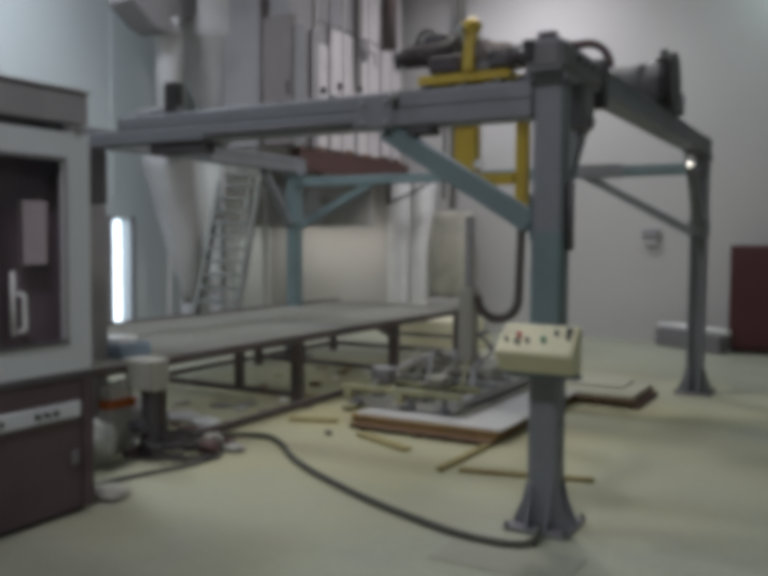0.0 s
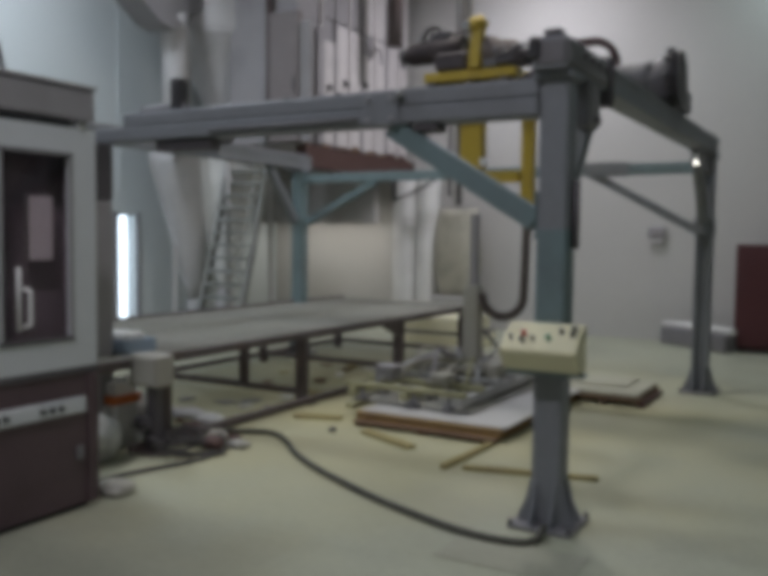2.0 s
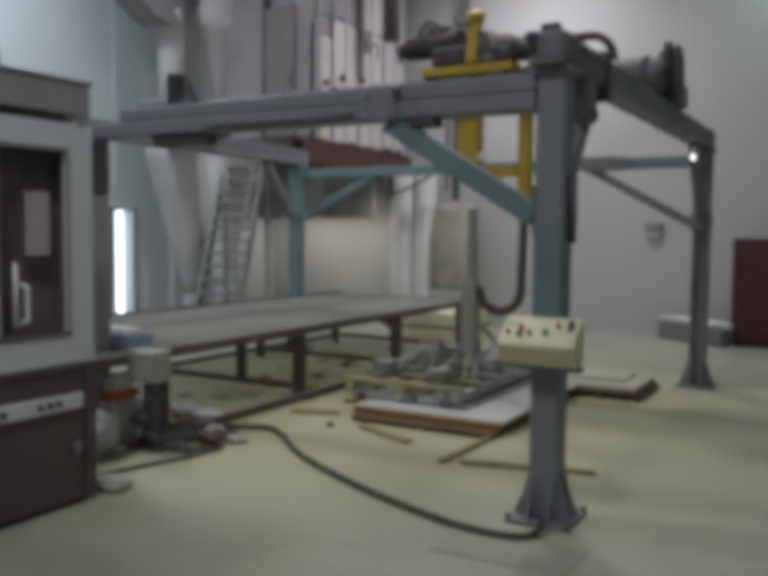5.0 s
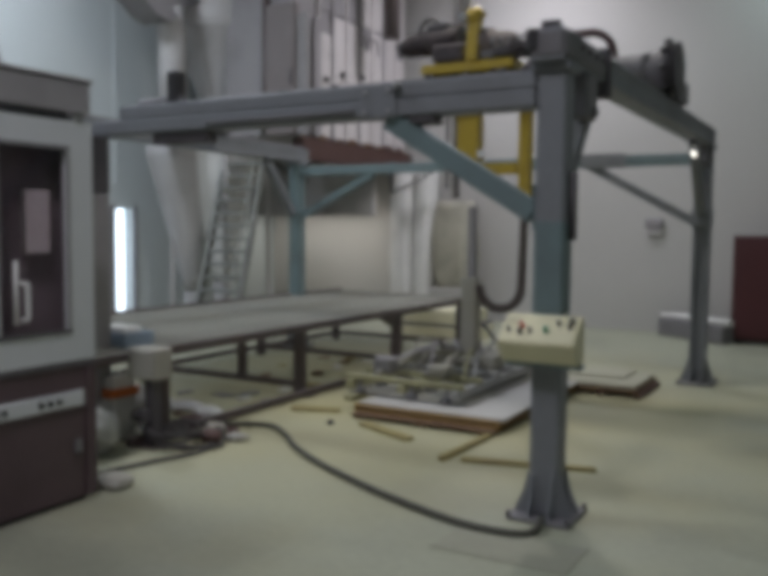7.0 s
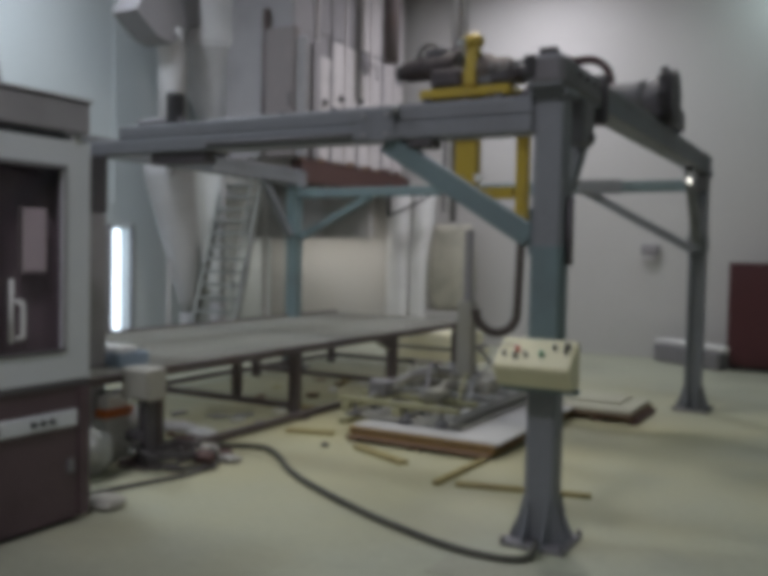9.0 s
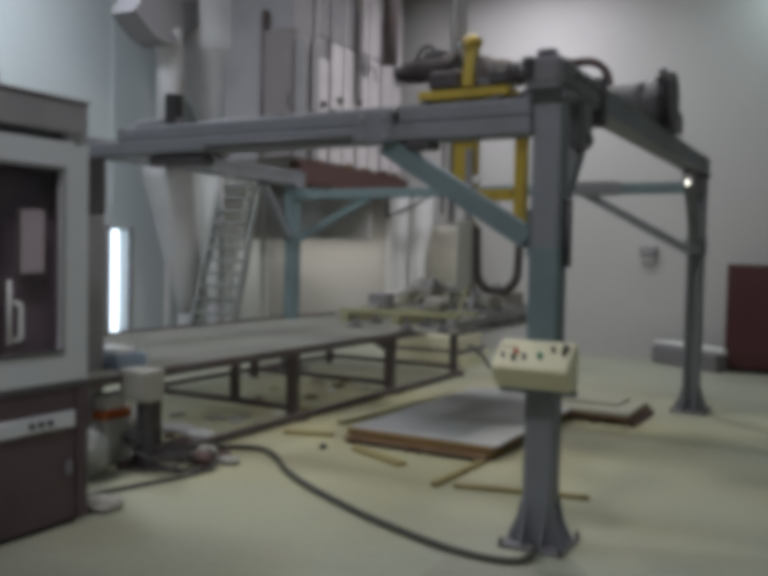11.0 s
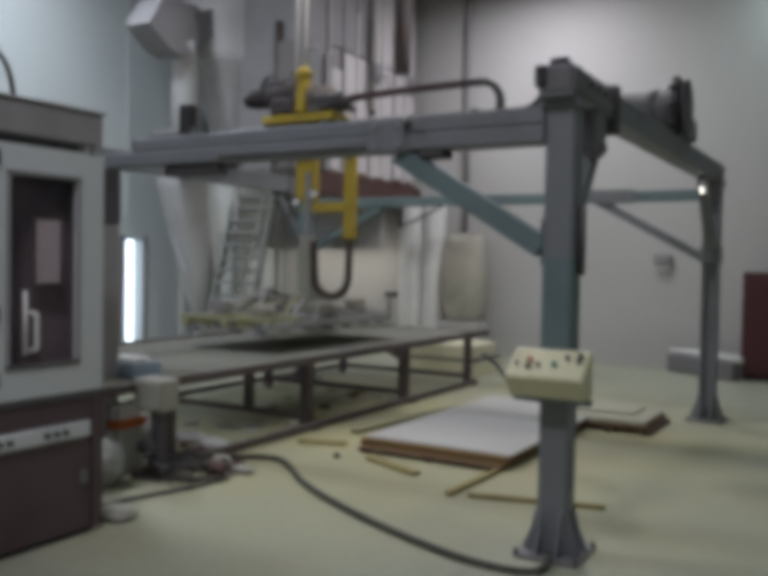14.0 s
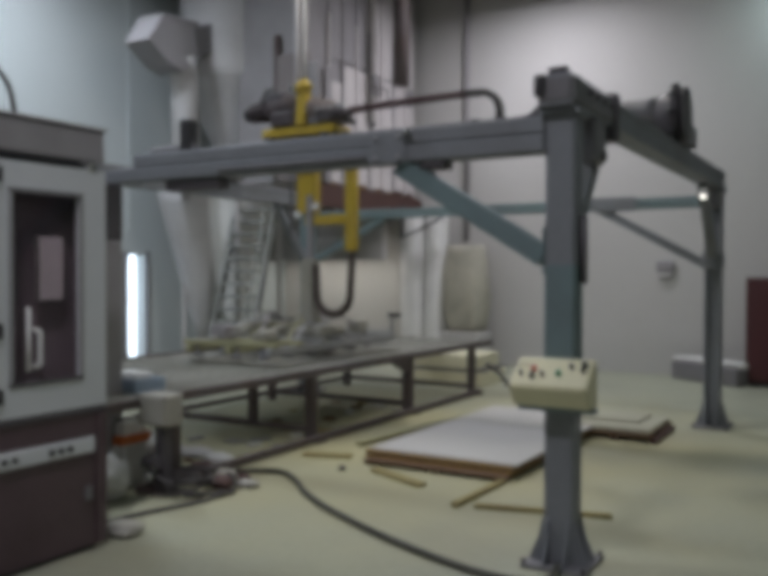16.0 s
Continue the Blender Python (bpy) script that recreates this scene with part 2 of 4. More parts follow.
def prism(outline, axis, a, b):
    """An outline of (u, v) pushed along an axis from a to b."""
    bm = bmesh.new()
    def at(u, v, w):
        return {"x": (w, u, v), "y": (u, w, v), "z": (u, v, w)}[axis]
    lo = [bm.verts.new(at(u, v, a)) for u, v in outline]
    hi = [bm.verts.new(at(u, v, b)) for u, v in outline]
    bm.faces.new(lo)
    bm.faces.new(hi[::-1])
    for i in range(len(lo)):
        j = (i + 1) % len(lo)
        bm.faces.new((lo[i], hi[i], hi[j], lo[j]))
    bmesh.ops.recalc_face_normals(bm, faces=bm.faces)
    return bm


# ---- hall ----
X0, X1, Y0, Y1, ZC = -10.5, 5.0, -6.0, 13.85, 7.6
tagged(link("floor", box(X0 - 0.2, Y0 - 0.2, -0.2, X1 + 0.2, Y1 + 0.2, 0.0, 0), M_FLOOR), "dusty pale beige concrete hall floor with grey stains", "floor", kind="structure")
tagged(link("wall_north", box(X0 - 0.2, Y1, 0, X1 + 0.2, Y1 + 0.2, ZC, 0), M_WALL), "tall plain light grey plastered hall wall", "wall", kind="structure")
tagged(link("wall_east", box(X1, Y0, 0, X1 + 0.2, Y1 - 0.003, ZC, 0), M_WALL), "plain light grey plastered hall wall", "wall", kind="structure")
tagged(link("wall_south", box(X0 - 0.2, Y0 - 0.2, 0, X1 + 0.2, Y0, ZC, 0), M_WALL), "plain light grey plastered hall wall", "wall", kind="structure")
tagged(link("ceiling", box(X0 - 0.2, Y0 - 0.2, ZC, X1 + 0.2, Y1 + 0.2, ZC + 0.2, 0), M_CEIL), "dark grey sheet metal hall ceiling", "ceiling", kind="structure")


def west_wall():
    """White panel wall with a narrow open doorway to daylight."""
    d0, d1, dz = 9.62, 10.02, 1.9
    bm = box(X0 - 0.2, Y0, 0, X0, d0, ZC, 0)
    add_box(bm, X0 - 0.2, d1, 0, X0, Y1 - 0.003, ZC, 0)
    add_box(bm, X0 - 0.2, d0, dz, X0, d1, ZC, 0)
    w = tagged(link("wall_west", bm, M_WALL_L), "tall white panelled hall wall with a bright doorway gap", "wall", kind="structure")
    for y in (5.2, 7.45, 9.68, 11.9):
        part("trim", box(X0, y - 0.03, dz + 0.4, X0 + 0.03, y + 0.03, ZC - 0.05, 0.004), M_WALL_L, w)
    door = thing("door_1", "grey steel door standing ajar with bright daylight in the gap", "door", kind="structure")
    part("door_frame", box(X0, d0 - 0.08, 0, X0 + 0.06, d0, dz + 0.06), M_GREY, door)
    part("door_frame", box(X0, d1, 0, X0 + 0.06, d1 + 0.06, dz + 0.06), M_GREY, door)
    part("door_leaf", box(X0 + 0.02, d0 - 0.9, 0.02, X0 + 0.07, d0 - 0.085, dz), M_GALV, door)
    tagged(link("backdrop", box(X0 - 1.2, d0 - 1.2, 0, X0 - 1.15, d1 + 1.2, 2.6, 0), M_DOORGLOW), "pale blue daylight outside the doorway", "backdrop", kind="structure")


west_wall()


def bay_lamp(x, y, watts, colour):
    t = thing("high_bay_lamp", "grey metal high-bay lamp hanging from the ceiling", "lamp", (x, y, BAY_Z), "high-bay lamps")
    prof = [(0.0, 0.42), (0.10, 0.42), (0.14, 0.30), (0.32, 0.06), (0.34, 0.0)]
    bm = bmesh.new()
    rings = [[bm.verts.new((r * math.cos(a), r * math.sin(a), z)) for a in [2 * math.pi * k / 24 for k in range(24)]] for r, z in prof[1:]]
    for a, b in zip(rings, rings[1:]):
        for k in range(24):
            bm.faces.new((a[k], a[(k + 1) % 24], b[(k + 1) % 24], b[k]))
    bm.faces.new(rings[0])
    part("reflector", bm, M_GALV, t)
    part("rod", tube([(0, 0, 0.42), (0, 0, ZC - BAY_Z)], 0.02), M_DARK, t)
    part("diffuser", tube([(0, 0, 0.03), (0, 0, 0.05)], 0.31, 24), M_LAMP, t)
    ld = bpy.data.lights.new("bay_light", "AREA")
    ld.shape, ld.size, ld.energy, ld.color = "DISK", 0.6, watts, colour
    lo = new("bay_light", ld)
    lo.location = (x, y, BAY_Z - 0.01)


for x, y, w, c in BAYS:
    bay_lamp(x, y, w, c)

# ---- gantry frame ----
GX0, GX1, GY0, GY1 = -6.7, -1.50, 4.5, 9.35
RUN0, RUN1 = 2.50, 2.67


def gantry():
    g = thing("gantry", "blue-grey painted steel gantry frame with four braced posts", "gantry", (0, 0, 0))

    def post(x, y, m, slot):
        w = 0.082
        if slot:
            bm = box(x - w, y - w, 0.02, x + w, y - w + 0.03, RUN0)
            add_box(bm, x - w, y + w - 0.03, 0.02, x + w, y + w, RUN0)
            add_box(bm, x - 0.035, y - w + 0.03, 0.02, x + 0.035, y + w - 0.03, RUN0, 0)
            pm = Matrix.Translation((x, y, 0)) @ Matrix.Rotation(radians(90), 4, "Z") @ Matrix.Translation((-x, -y, 0))
            bmesh.ops.transform(bm, matrix=pm, verts=bm.verts)
        else:
            bm = box(x - w, y - w, 0.02, x + w, y + w, RUN0, 0.012)
        po = part("post", bm, m, g)
        # flared foot of gusset fins on a base plate
        fin = [(0.0, 0.025), (0.085, 0.025), (0.075, 0.06), (0.035, 0.15), (0.012, 0.25), (0.0, 0.27)]
        for s in (-1, 1):
            for e in (-0.055, 0.055):
                part("gusset_fin", prism([(x + s * (w + u), z) for u, z in fin], "y", y + e - 0.007, y + e + 0.007), M_STEEL, po)
                part("gusset_fin", prism([(y + s * (w + u), z) for u, z in fin], "x", x + e - 0.007, x + e + 0.007), M_STEEL, po)
        part("base_plate", box(x - 0.18, y - 0.18, 0.0, x + 0.18, y + 0.18, 0.025, 0.004), M_GREY, po)
        for sx in (-1, 1):
            for sy in (-1, 1):
                part("bolt", tube([(x + sx * 0.165, y + sy * 0.165, 0.025), (x + sx * 0.165, y + sy * 0.165, 0.05)], 0.014, 6), M_DARK, po)
        part("cap_plate", box(x - 0.11, y - 0.11, RUN0 - 0.04, x + 0.11, y + 0.11, RUN0 - 0.004, 0.004), M_STEEL, po)
        return po

    fp = post(GX1, GY0, M_STEEL, False)
    # Thin sleeve that turns the middle stretch of the post teal.
    part("teal_sleeve", box(GX1 - 0.0845, GY0 - 0.0845, 1.10, GX1 + 0.0845, GY0 + 0.0845, 1.66, 0.012), M_TEAL, fp, "teal stretch of the post")
    rp = post(GX1, GY1, M_STEEL, True)
    # White disc puts a bright highlight on the rear post.
    part("reflector", tube([(GX1 - 0.05, GY1 - 0.135, 2.44), (GX1 - 0.05, GY1 - 0.115, 2.44)], 0.032, 12), M_WHITE, rp, "small white disc for the bright highlight on the post")
    post(GX0, GY1, M_TEAL, False)
    post(GX0, GY0, M_STEEL, False)
    # runway beams along y, I-shaped
    for x in (GX0, GX1):
        bm = box(x - 0.09, GY0 - 0.16, RUN1 - 0.035, x + 0.09, GY1 + 0.16, RUN1)
        add_box(bm, x - 0.09, GY0 - 0.16, RUN0, x + 0.09, GY1 + 0.16, RUN0 + 0.035)
        add_box(bm, x - 0.08, GY0 - 0.15, RUN0 + 0.03, x + 0.08, GY1 + 0.15, RUN1 - 0.03, 0)
        rb = part("runway_beam", bm, M_STEEL, g)
        part("rail", box(x - 0.025, GY0 - 0.1, RUN1, x + 0.025, GY1 + 0.1, RUN1 + 0.03), M_GREY, rb)
        for y in (GY0 - 0.10, GY1 + 0.10):
            part("end_stop", box(x - 0.05, y - 0.03, RUN1 - 0.01, x + 0.05, y + 0.03, RUN1 + 0.045), M_DARK, rb)
        # braces along y
        for y, s in ((GY0, 1), (GY1, -1)):
            part("brace", bar((x, y + s * 0.10, 1.80), (x, y + s * 0.68, 2.49), 0.09, 0.09), M_STEEL, g)
    # front tie beam: lower member with a shorter upper member and a guide rail
    fb = part("tie_beam", box(GX0 + 0.084, GY0 - 0.10, 2.27, GX1 - 0.084, GY0 + 0.08, 2.37, 0.01), M_STEEL, g)
    part("upper_member", box(-4.74, GY0 - 0.095, 2.3705, GX1 - 0.084, GY0 + 0.075, 2.47, 0.012), M_STEEL, fb)
    part("splice_plate", box(-2.68, GY0 - 0.116, 2.26, -2.44, GY0 - 0.102, 2.46), M_STEEL, fb)
    for x in (-2.64, -2.48):
        for z in (2.30, 2.42):
            part("bolt", tube([(x, GY0 - 0.135, z), (x, GY0 - 0.112, z)], 0.014, 6), M_GALV, fb)
    part("cable_tray", box(-4.45, GY0 - 0.06, 2.19, -3.94, GY0 + 0.06, 2.268, 0.008), M_DARK, fb, "dark cable tray under the beam")
    part("conduit", tube([(-3.9, GY0 - 0.112, 2.31), (-2.72, GY0 - 0.112, 2.31)], 0.012, 6), M_GREY, fb)
    for x in (-2.02, -1.86, -2.9, -3.3):
        part("cable_clip", box(x - 0.02, GY0 - 0.06, 2.472, x + 0.02, GY0 + 0.02, 2.492, 0.004), M_DARK, fb)
    part("pipe_clamp", tube([(-2.44, GY0 - 0.13, 2.44), (-2.40, GY0 - 0.13, 2.45)], 0.022, 8), M_GALV, fb)
    part("bracket", box(-2.36, GY0 - 0.09, 2.22, -2.20, GY0 + 0.06, 2.268, 0.01), M_DARK, fb)
    part("sensor_block", box(-4.32, GY0 - 0.05, 2.475, -4.22, GY0 + 0.05, 2.70, 0.01), M_BLACK, fb)
    part("clamp", tube([(-4.62, GY0, 2.49), (-4.2, GY0, 2.50)], 0.035, 8), M_GREY, fb)
    part("brace", bar((-2.52, GY0 - 0.02, 2.26), (GX1 - 0.10, GY0 - 0.02, 1.70), 0.10, 0.12), M_TEAL, g)
    part("gusset", box(GX1 - 0.097, GY0 - 0.08, 1.60, GX1 - 0.085, GY0 + 0.06, 1.86), M_TEAL, g)
    # rear tie beam and braces
    rb = part("tie_beam", box(GX0 + 0.084, GY1 - 0.05, 2.31, GX1 - 0.084, GY1 + 0.05, 2.43, 0.008), M_TEAL, g)
    part("splice_plate", box(-2.80, GY1 - 0.062, 2.29, -2.30, GY1 - 0.052, 2.45), M_STEEL, rb)
    part("brace", bar((-2.74, GY1, 2.34), (GX1 - 0.10, GY1, 1.72), 0.07, 0.09), M_STEEL, g)
    part("brace", bar((-5.50, GY1, 2.32), (GX0 + 0.10, GY1, 1.78), 0.07, 0.09), M_TEAL, g)
    part("collar", box(GX1 - 0.1, GY1 - 0.1, 1.66, GX1 + 0.094, GY1 + 0.1, 1.84, 0.01), M_STEEL, g)
    # joint at the front corner: head block, side plate and dark fittings
    part("head_block", box(GX1 - 0.105, GY0 - 0.17, RUN0 + 0.002, GX1 + 0.105, GY0 + 0.62, RUN1 + 0.002, 0.03), M_GREY, g)
    part("fitting", box(GX1 - 0.115, GY0 - 0.19, RUN1 - 0.12, GX1 - 0.05, GY0 - 0.10, RUN1 + 0.0, 0.012), M_BLACK, g)
    part("flange", box(GX1 - 0.12, GY0 + 0.622, 2.40, GX1 + 0.125, GY0 + 0.69, RUN1 + 0.035, 0.02), M_DARK, g, "dark bolted flange")
    for k in range(4):
        part("bolt", tube([(GX1 + 0.107, GY0 + 0.10 + 0.14 * k, 2.60), (GX1 + 0.125, GY0 + 0.10 + 0.14 * k, 2.60)], 0.016, 6), M_DARK, g)
    part("clevis", box(GX1 + 0.0, GY0 + 0.27, 2.24, GX1 + 0.10, GY0 + 0.47, 2.50, 0.02), M_GREY, g)
    part("clevis_pin", tube([(GX1 - 0.02, GY0 + 0.39, 2.29), (GX1 + 0.12, GY0 + 0.39, 2.29)], 0.03, 10), M_DARK, g)
    part("head_gusset", prism([(GX1 - 0.22, 2.471), (GX1 - 0.106, 2.471), (GX1 - 0.106, 2.60), (GX1 - 0.125, 2.53), (GX1 - 0.17, 2.487)], "y", GY0 - 0.08, GY0 + 0.06), M_DARK, g)
    for y, z in ((0.0, 0.02), (0.12, 0.035), (0.30, 0.03), (0.47, 0.025)):
        part("cable_lump", tube([(GX1 - 0.05, GY0 + y, RUN1 + z - 0.02), (GX1 + 0.03, GY0 + y + 0.05, RUN1 + z - 0.01)], 0.03, 8), M_DARK, g)
    # Emissive stud for the small bright white dot near the rear joint.
    part("bright_stud", tube([(GX1 + 0.003, 8.64, 2.362), (GX1 + 0.003, 8.74, 2.362)], 0.012, 12), M_LAMP, g, "small glowing white stud")
    part("joint", box(GX1 - 0.11, GY1 - 0.125, 2.28, GX1 + 0.088, GY1 + 0.10, 2.64, 0.05), M_GREY, g)
    part("conduit", tube([(GX1 + 0.105, GY0 + 0.02, 1.55), (GX1 + 0.105, GY0 + 0.02, 1.92)], 0.022, 8), M_DARK, g)
    return g


gantry()


def control_box():
    """Sloped push-button box on the front post."""
    c = thing("control_box", "pale yellow push-button control box fixed to the gantry post", "control box", (GX1 + 0.01, GY0 - 0.084, 0.86))
    bm = prism([(-0.13, 0.035), (0.0, 0.035), (0.0, 0.285), (-0.05, 0.285), (-0.21, 0.150)], "x", -0.215, 0.205)
    bmesh.ops.bevel(bm, geom=list(bm.edges), offset=0.008, segments=2, affect="EDGES")
    part("housing", bm, M_BEIGE, c)
    nrm = Vector((0, -0.135, 0.16)).normalized()

    def on_face(u, v, lift):
        return Vector((u, -0.21 + 0.16 * v, 0.150 + 0.135 * v)) + nrm * lift
    studs = [(-0.165, 0.40, 0.011, M_BLACK), (-0.10, 0.34, 0.014, M_BLACK), (-0.10, 0.56, 0.014, M_RED), (-0.045, 0.40, 0.011, M_BLACK), (0.04, 0.45, 0.014, M_GREEN), (0.10, 0.70, 0.012, M_BLACK), (0.165, 0.60, 0.012, M_BLACK), (0.165, 0.78, 0.017, M_BLACK)]
    for u, v, r, m in studs:
        part("push_button", tube([on_face(u, v, -0.005), on_face(u, v, 0.02), on_face(u, v, 0.03)], [r, r, r * 0.8], 12), m, c)
    part("bracket", box(-0.22, -0.06, 0.0, 0.21, -0.005, 0.032), M_TEAL, c)
    part("label_plate", bar(on_face(-0.2, 0.80, 0.002), on_face(-0.12, 0.80, 0.002), 0.02, 0.002, 0), M_WHITE, c)
    return c


control_box()

# ---- bridge, trolley and gripper ----
BY = 7.5


def bridge():
    b = thing("gantry_bridge", "grey steel bridge beam riding on the runway beams", "gantry bridge")
    part("beam", box(GX0 + 0.2, BY - 0.11, 2.86, GX1 - 0.22, BY + 0.11, 3.07, 0.01), M_GREY, b)
    part("rail", box(GX0 + 0.2, BY - 0.03, 3.07, GX1 - 0.25, BY + 0.03, 3.085), M_STEEL, b)
    for x in (GX0, GX1):
        e = part("end_carriage", box(x - 0.08, BY - 0.42, RUN1 + 0.05, x + 0.08, BY + 0.42, RUN1 + 0.24, 0.012), M_GREY, b)
        for y in (BY - 0.34, BY + 0.34):
            part("wheel", tube([(x - 0.03, y, RUN1 + 0.09), (x + 0.03, y, RUN1 + 0.09)], 0.06, 16), M_DARK, e)
    # drive with its flared, ribbed end on the near runway
    dy, dz = BY - 0.42, 2.92
    dr = part("drive", tube([(-2.10, dy, dz), (-1.80, dy, dz), (-1.66, dy, dz), (-1.58, dy, dz)], [0.12, 0.115, 0.115, 0.13], 18), M_GREY, b)
    part("bell", tube([(-1.579, dy, dz), (-1.52, dy, dz - 0.01), (-1.46, dy, dz - 0.02), (-1.40, dy, dz - 0.03)], [0.13, 0.16, 0.205, 0.215], 18), M_DARK, dr, "dark flared bell housing")
    for k in range(3):
        part("fin", tube([(-1.398 + k * 0.022, dy, dz - 0.03), (-1.386 + k * 0.022, dy, dz - 0.03)], 0.195 if k % 2 else 0.222, 11), M_DARK, dr)
    for k in range(9):
        a = 0.4 + k * 0.7
        part("bolt", tube([(-1.46, dy + 0.212 * math.cos(a), dz - 0.02 + 0.212 * math.sin(a)), (-1.40, dy + 0.222 * math.cos(a), dz - 0.02 + 0.222 * math.sin(a))], 0.022, 6), M_BLACK, dr)
    part("cable_tray", box(-4.2, BY + 0.13, 3.0, GX1 - 0.3, BY + 0.25, 3.05), M_GREY, b)
    part("junction", box(GX0 + 0.1, BY - 0.2, 2.80, GX0 + 0.75, BY + 0.1, 2.855, 0.008), M_DARK, b)
    return b


bridge()

HOSE_N, HOSE_LEN = 28, 1.48
BAR_DX, BAR_Z = 0.50, 1.88
MAST_DX = 0.02
TROLLEY_X = [(0.0, -3.34), (9.3, -3.34), (11.0, -3.34), (11.25, -3.40), (11.5, -3.57), (12.0, -3.98), (12.5, -4.43), (13.0, -4.87), (13.5, -5.30), (13.75, -5.41), (14.0, -5.42), (16.0, -5.42)]
# height of the gripper over its rest on the stack
GRIP_Z = [(0.0, 0.0), (9.25, 0.0), (9.6, 0.10), (10.6, 0.75), (11.0, 0.81), (11.5, 0.81), (13.2, 0.81), (13.7, 0.75), (14.25, 0.74), (14.45, 0.69), (14.75, 0.595), (14.95, 0.585), (15.3, 0.595), (16.0, 0.63)]
# the sheet leaves the cups once it lies on the table
SHEET_Z = [r for r in GRIP_Z if r[0] < 14.9] + [(14.95, 0.581), (16.0, 0.581)]
STACK_Z = 0.12


def value(rows, t):
    for (t0, v0), (t1, v1) in zip(rows, rows[1:]):
        if t <= t1:
            k = (t - t0) / (t1 - t0)
            return v0 + (v1 - v0) * k
    return rows[-1][1]


def trolley():
    t = thing("gantry_trolley", "yellow painted trolley with dark motor and vacuum lifting gripper", "trolley", (-3.34, BY, 0))
    part("plate", box(-0.46, -0.17, 3.09, 0.48, 0.17, 3.18, 0.012), M_YELLOW, t)
    for x in (-0.38, 0.36):
        for y in (-0.13, 0.13):
            part("wheel", tube([(x, y - 0.03, 3.10), (x, y + 0.03, 3.10)], 0.055, 14), M_DARK, t)
    # motor and gearbox
    mo = part("motor", tube([(-0.72, -0.05, 3.385), (-0.68, -0.05, 3.39), (-0.45, -0.05, 3.41), (-0.42, -0.05, 3.41), (-0.08, -0.05, 3.41)], [0.05, 0.085, 0.10, 0.12, 0.13], 16), M_MOTOR, t, "black finned electric motor")
    for k in range(7):
        part("fin", tube([(-0.66 + k * 0.05, -0.05, 3.393 + 0.003 * k), (-0.64 + k * 0.05, -0.05, 3.394 + 0.003 * k)], 0.108 + 0.004 * k, 14), M_MOTOR, mo)
    part("terminal_box", box(-0.42, -0.14, 3.50, -0.20, 0.05, 3.575, 0.01), M_DARK, mo)
    part("gearbox", box(-0.34, -0.20, 3.182, 0.0, 0.16, 3.36, 0.03), M_MOTOR, t)
    part("second_motor", tube([(0.08, -0.08, 3.355), (0.24, -0.08, 3.36), (0.27, -0.08, 3.345), (0.42, -0.08, 3.335), (0.50, -0.08, 3.32)], [0.125, 0.125, 0.105, 0.10, 0.06], 16), M_MOTOR2, t)
    part("hose_manifold", box(0.28, -0.2, 3.20, 0.56, 0.1, 3.31, 0.02), M_DARK, t)
    for k in range(4):
        part("fitting", tube([(0.30 + k * 0.08, -0.22, 3.28), (0.31 + k * 0.08, -0.22, 3.36)], 0.022, 8), M_GREY, t)
    for x, z, m in ((0.50, 3.30, M_GREY), (0.58, 3.24, M_BLACK), (0.54, 3.36, M_GALV), (0.64, 3.20, M_BLACK)):
        part("coupling", tube([(x - 0.04, -0.10, z), (x + 0.04, -0.12, z + 0.01)], 0.028, 8), m, t)
    part("chain_bracket", box(0.46, -0.235, 3.235, 0.74, -0.15, 3.30, 0.006), M_MOTOR, t)
    part("side_cover", box(0.06, -0.16, 3.19, 0.30, 0.10, 3.28, 0.012), M_GREY, t)
    part("motor_cowl", tube([(-0.75, -0.05, 3.38), (-0.725, -0.05, 3.384)], 0.08, 12), M_BLACK, t)
    part("hose_stub", tube(smooth_line([(-0.30, -0.1, 3.565), (-0.36, -0.1, 3.62), (-0.46, -0.1, 3.60), (-0.52, -0.1, 3.48)], 6), 0.022, 8), M_RUBBER, t)
    # yellow upright frame above the plate
    part("upright", bar((0.08, -0.16, 3.185), (0.11, -0.16, 3.55), 0.11, 0.11), M_YELLOW, t)
    part("upright_cap", tube([(0.04, -0.17, 3.54), (0.08, -0.17, 3.575), (0.13, -0.17, 3.60), (0.19, -0.17, 3.57)], [0.05, 0.085, 0.075, 0.04], 10), M_YELLOW, t)
    part("lug", tube([(0.02, -0.27, 3.565), (0.02, -0.20, 3.565)], 0.042, 10), M_CHROME, t)
    # yellow columns below the bridge
    col = part("column", box(-0.20, 0.12, 2.27, 0.03, 0.26, 3.09, 0.01), M_YELLOW, t)
    part("guide_roller", tube([(-0.17, 0.08, 2.26), (-0.17, 0.12, 2.26)], 0.045, 12), M_WHITE, col)
    part("guide_roller", tube([(0.07, 0.08, 2.34), (0.07, 0.12, 2.34)], 0.04, 12), M_WHITE, col)
    part("cross_bar", box(-0.10, 0.13, 2.14, 0.42, 0.22, 2.25, 0.008), M_YELLOW, t)
    part("hose_bar", box(BAR_DX - 0.06, 0.12, BAR_Z - 0.03, BAR_DX + 0.06, 0.22, 3.09, 0.008), M_YELLOW, t)
    for x in (-0.36, -0.26):
        part("guide_rod", tube([(x, 0.24, 2.02), (x, 0.24, 3.08)], 0.018, 8), M_GREY, t)
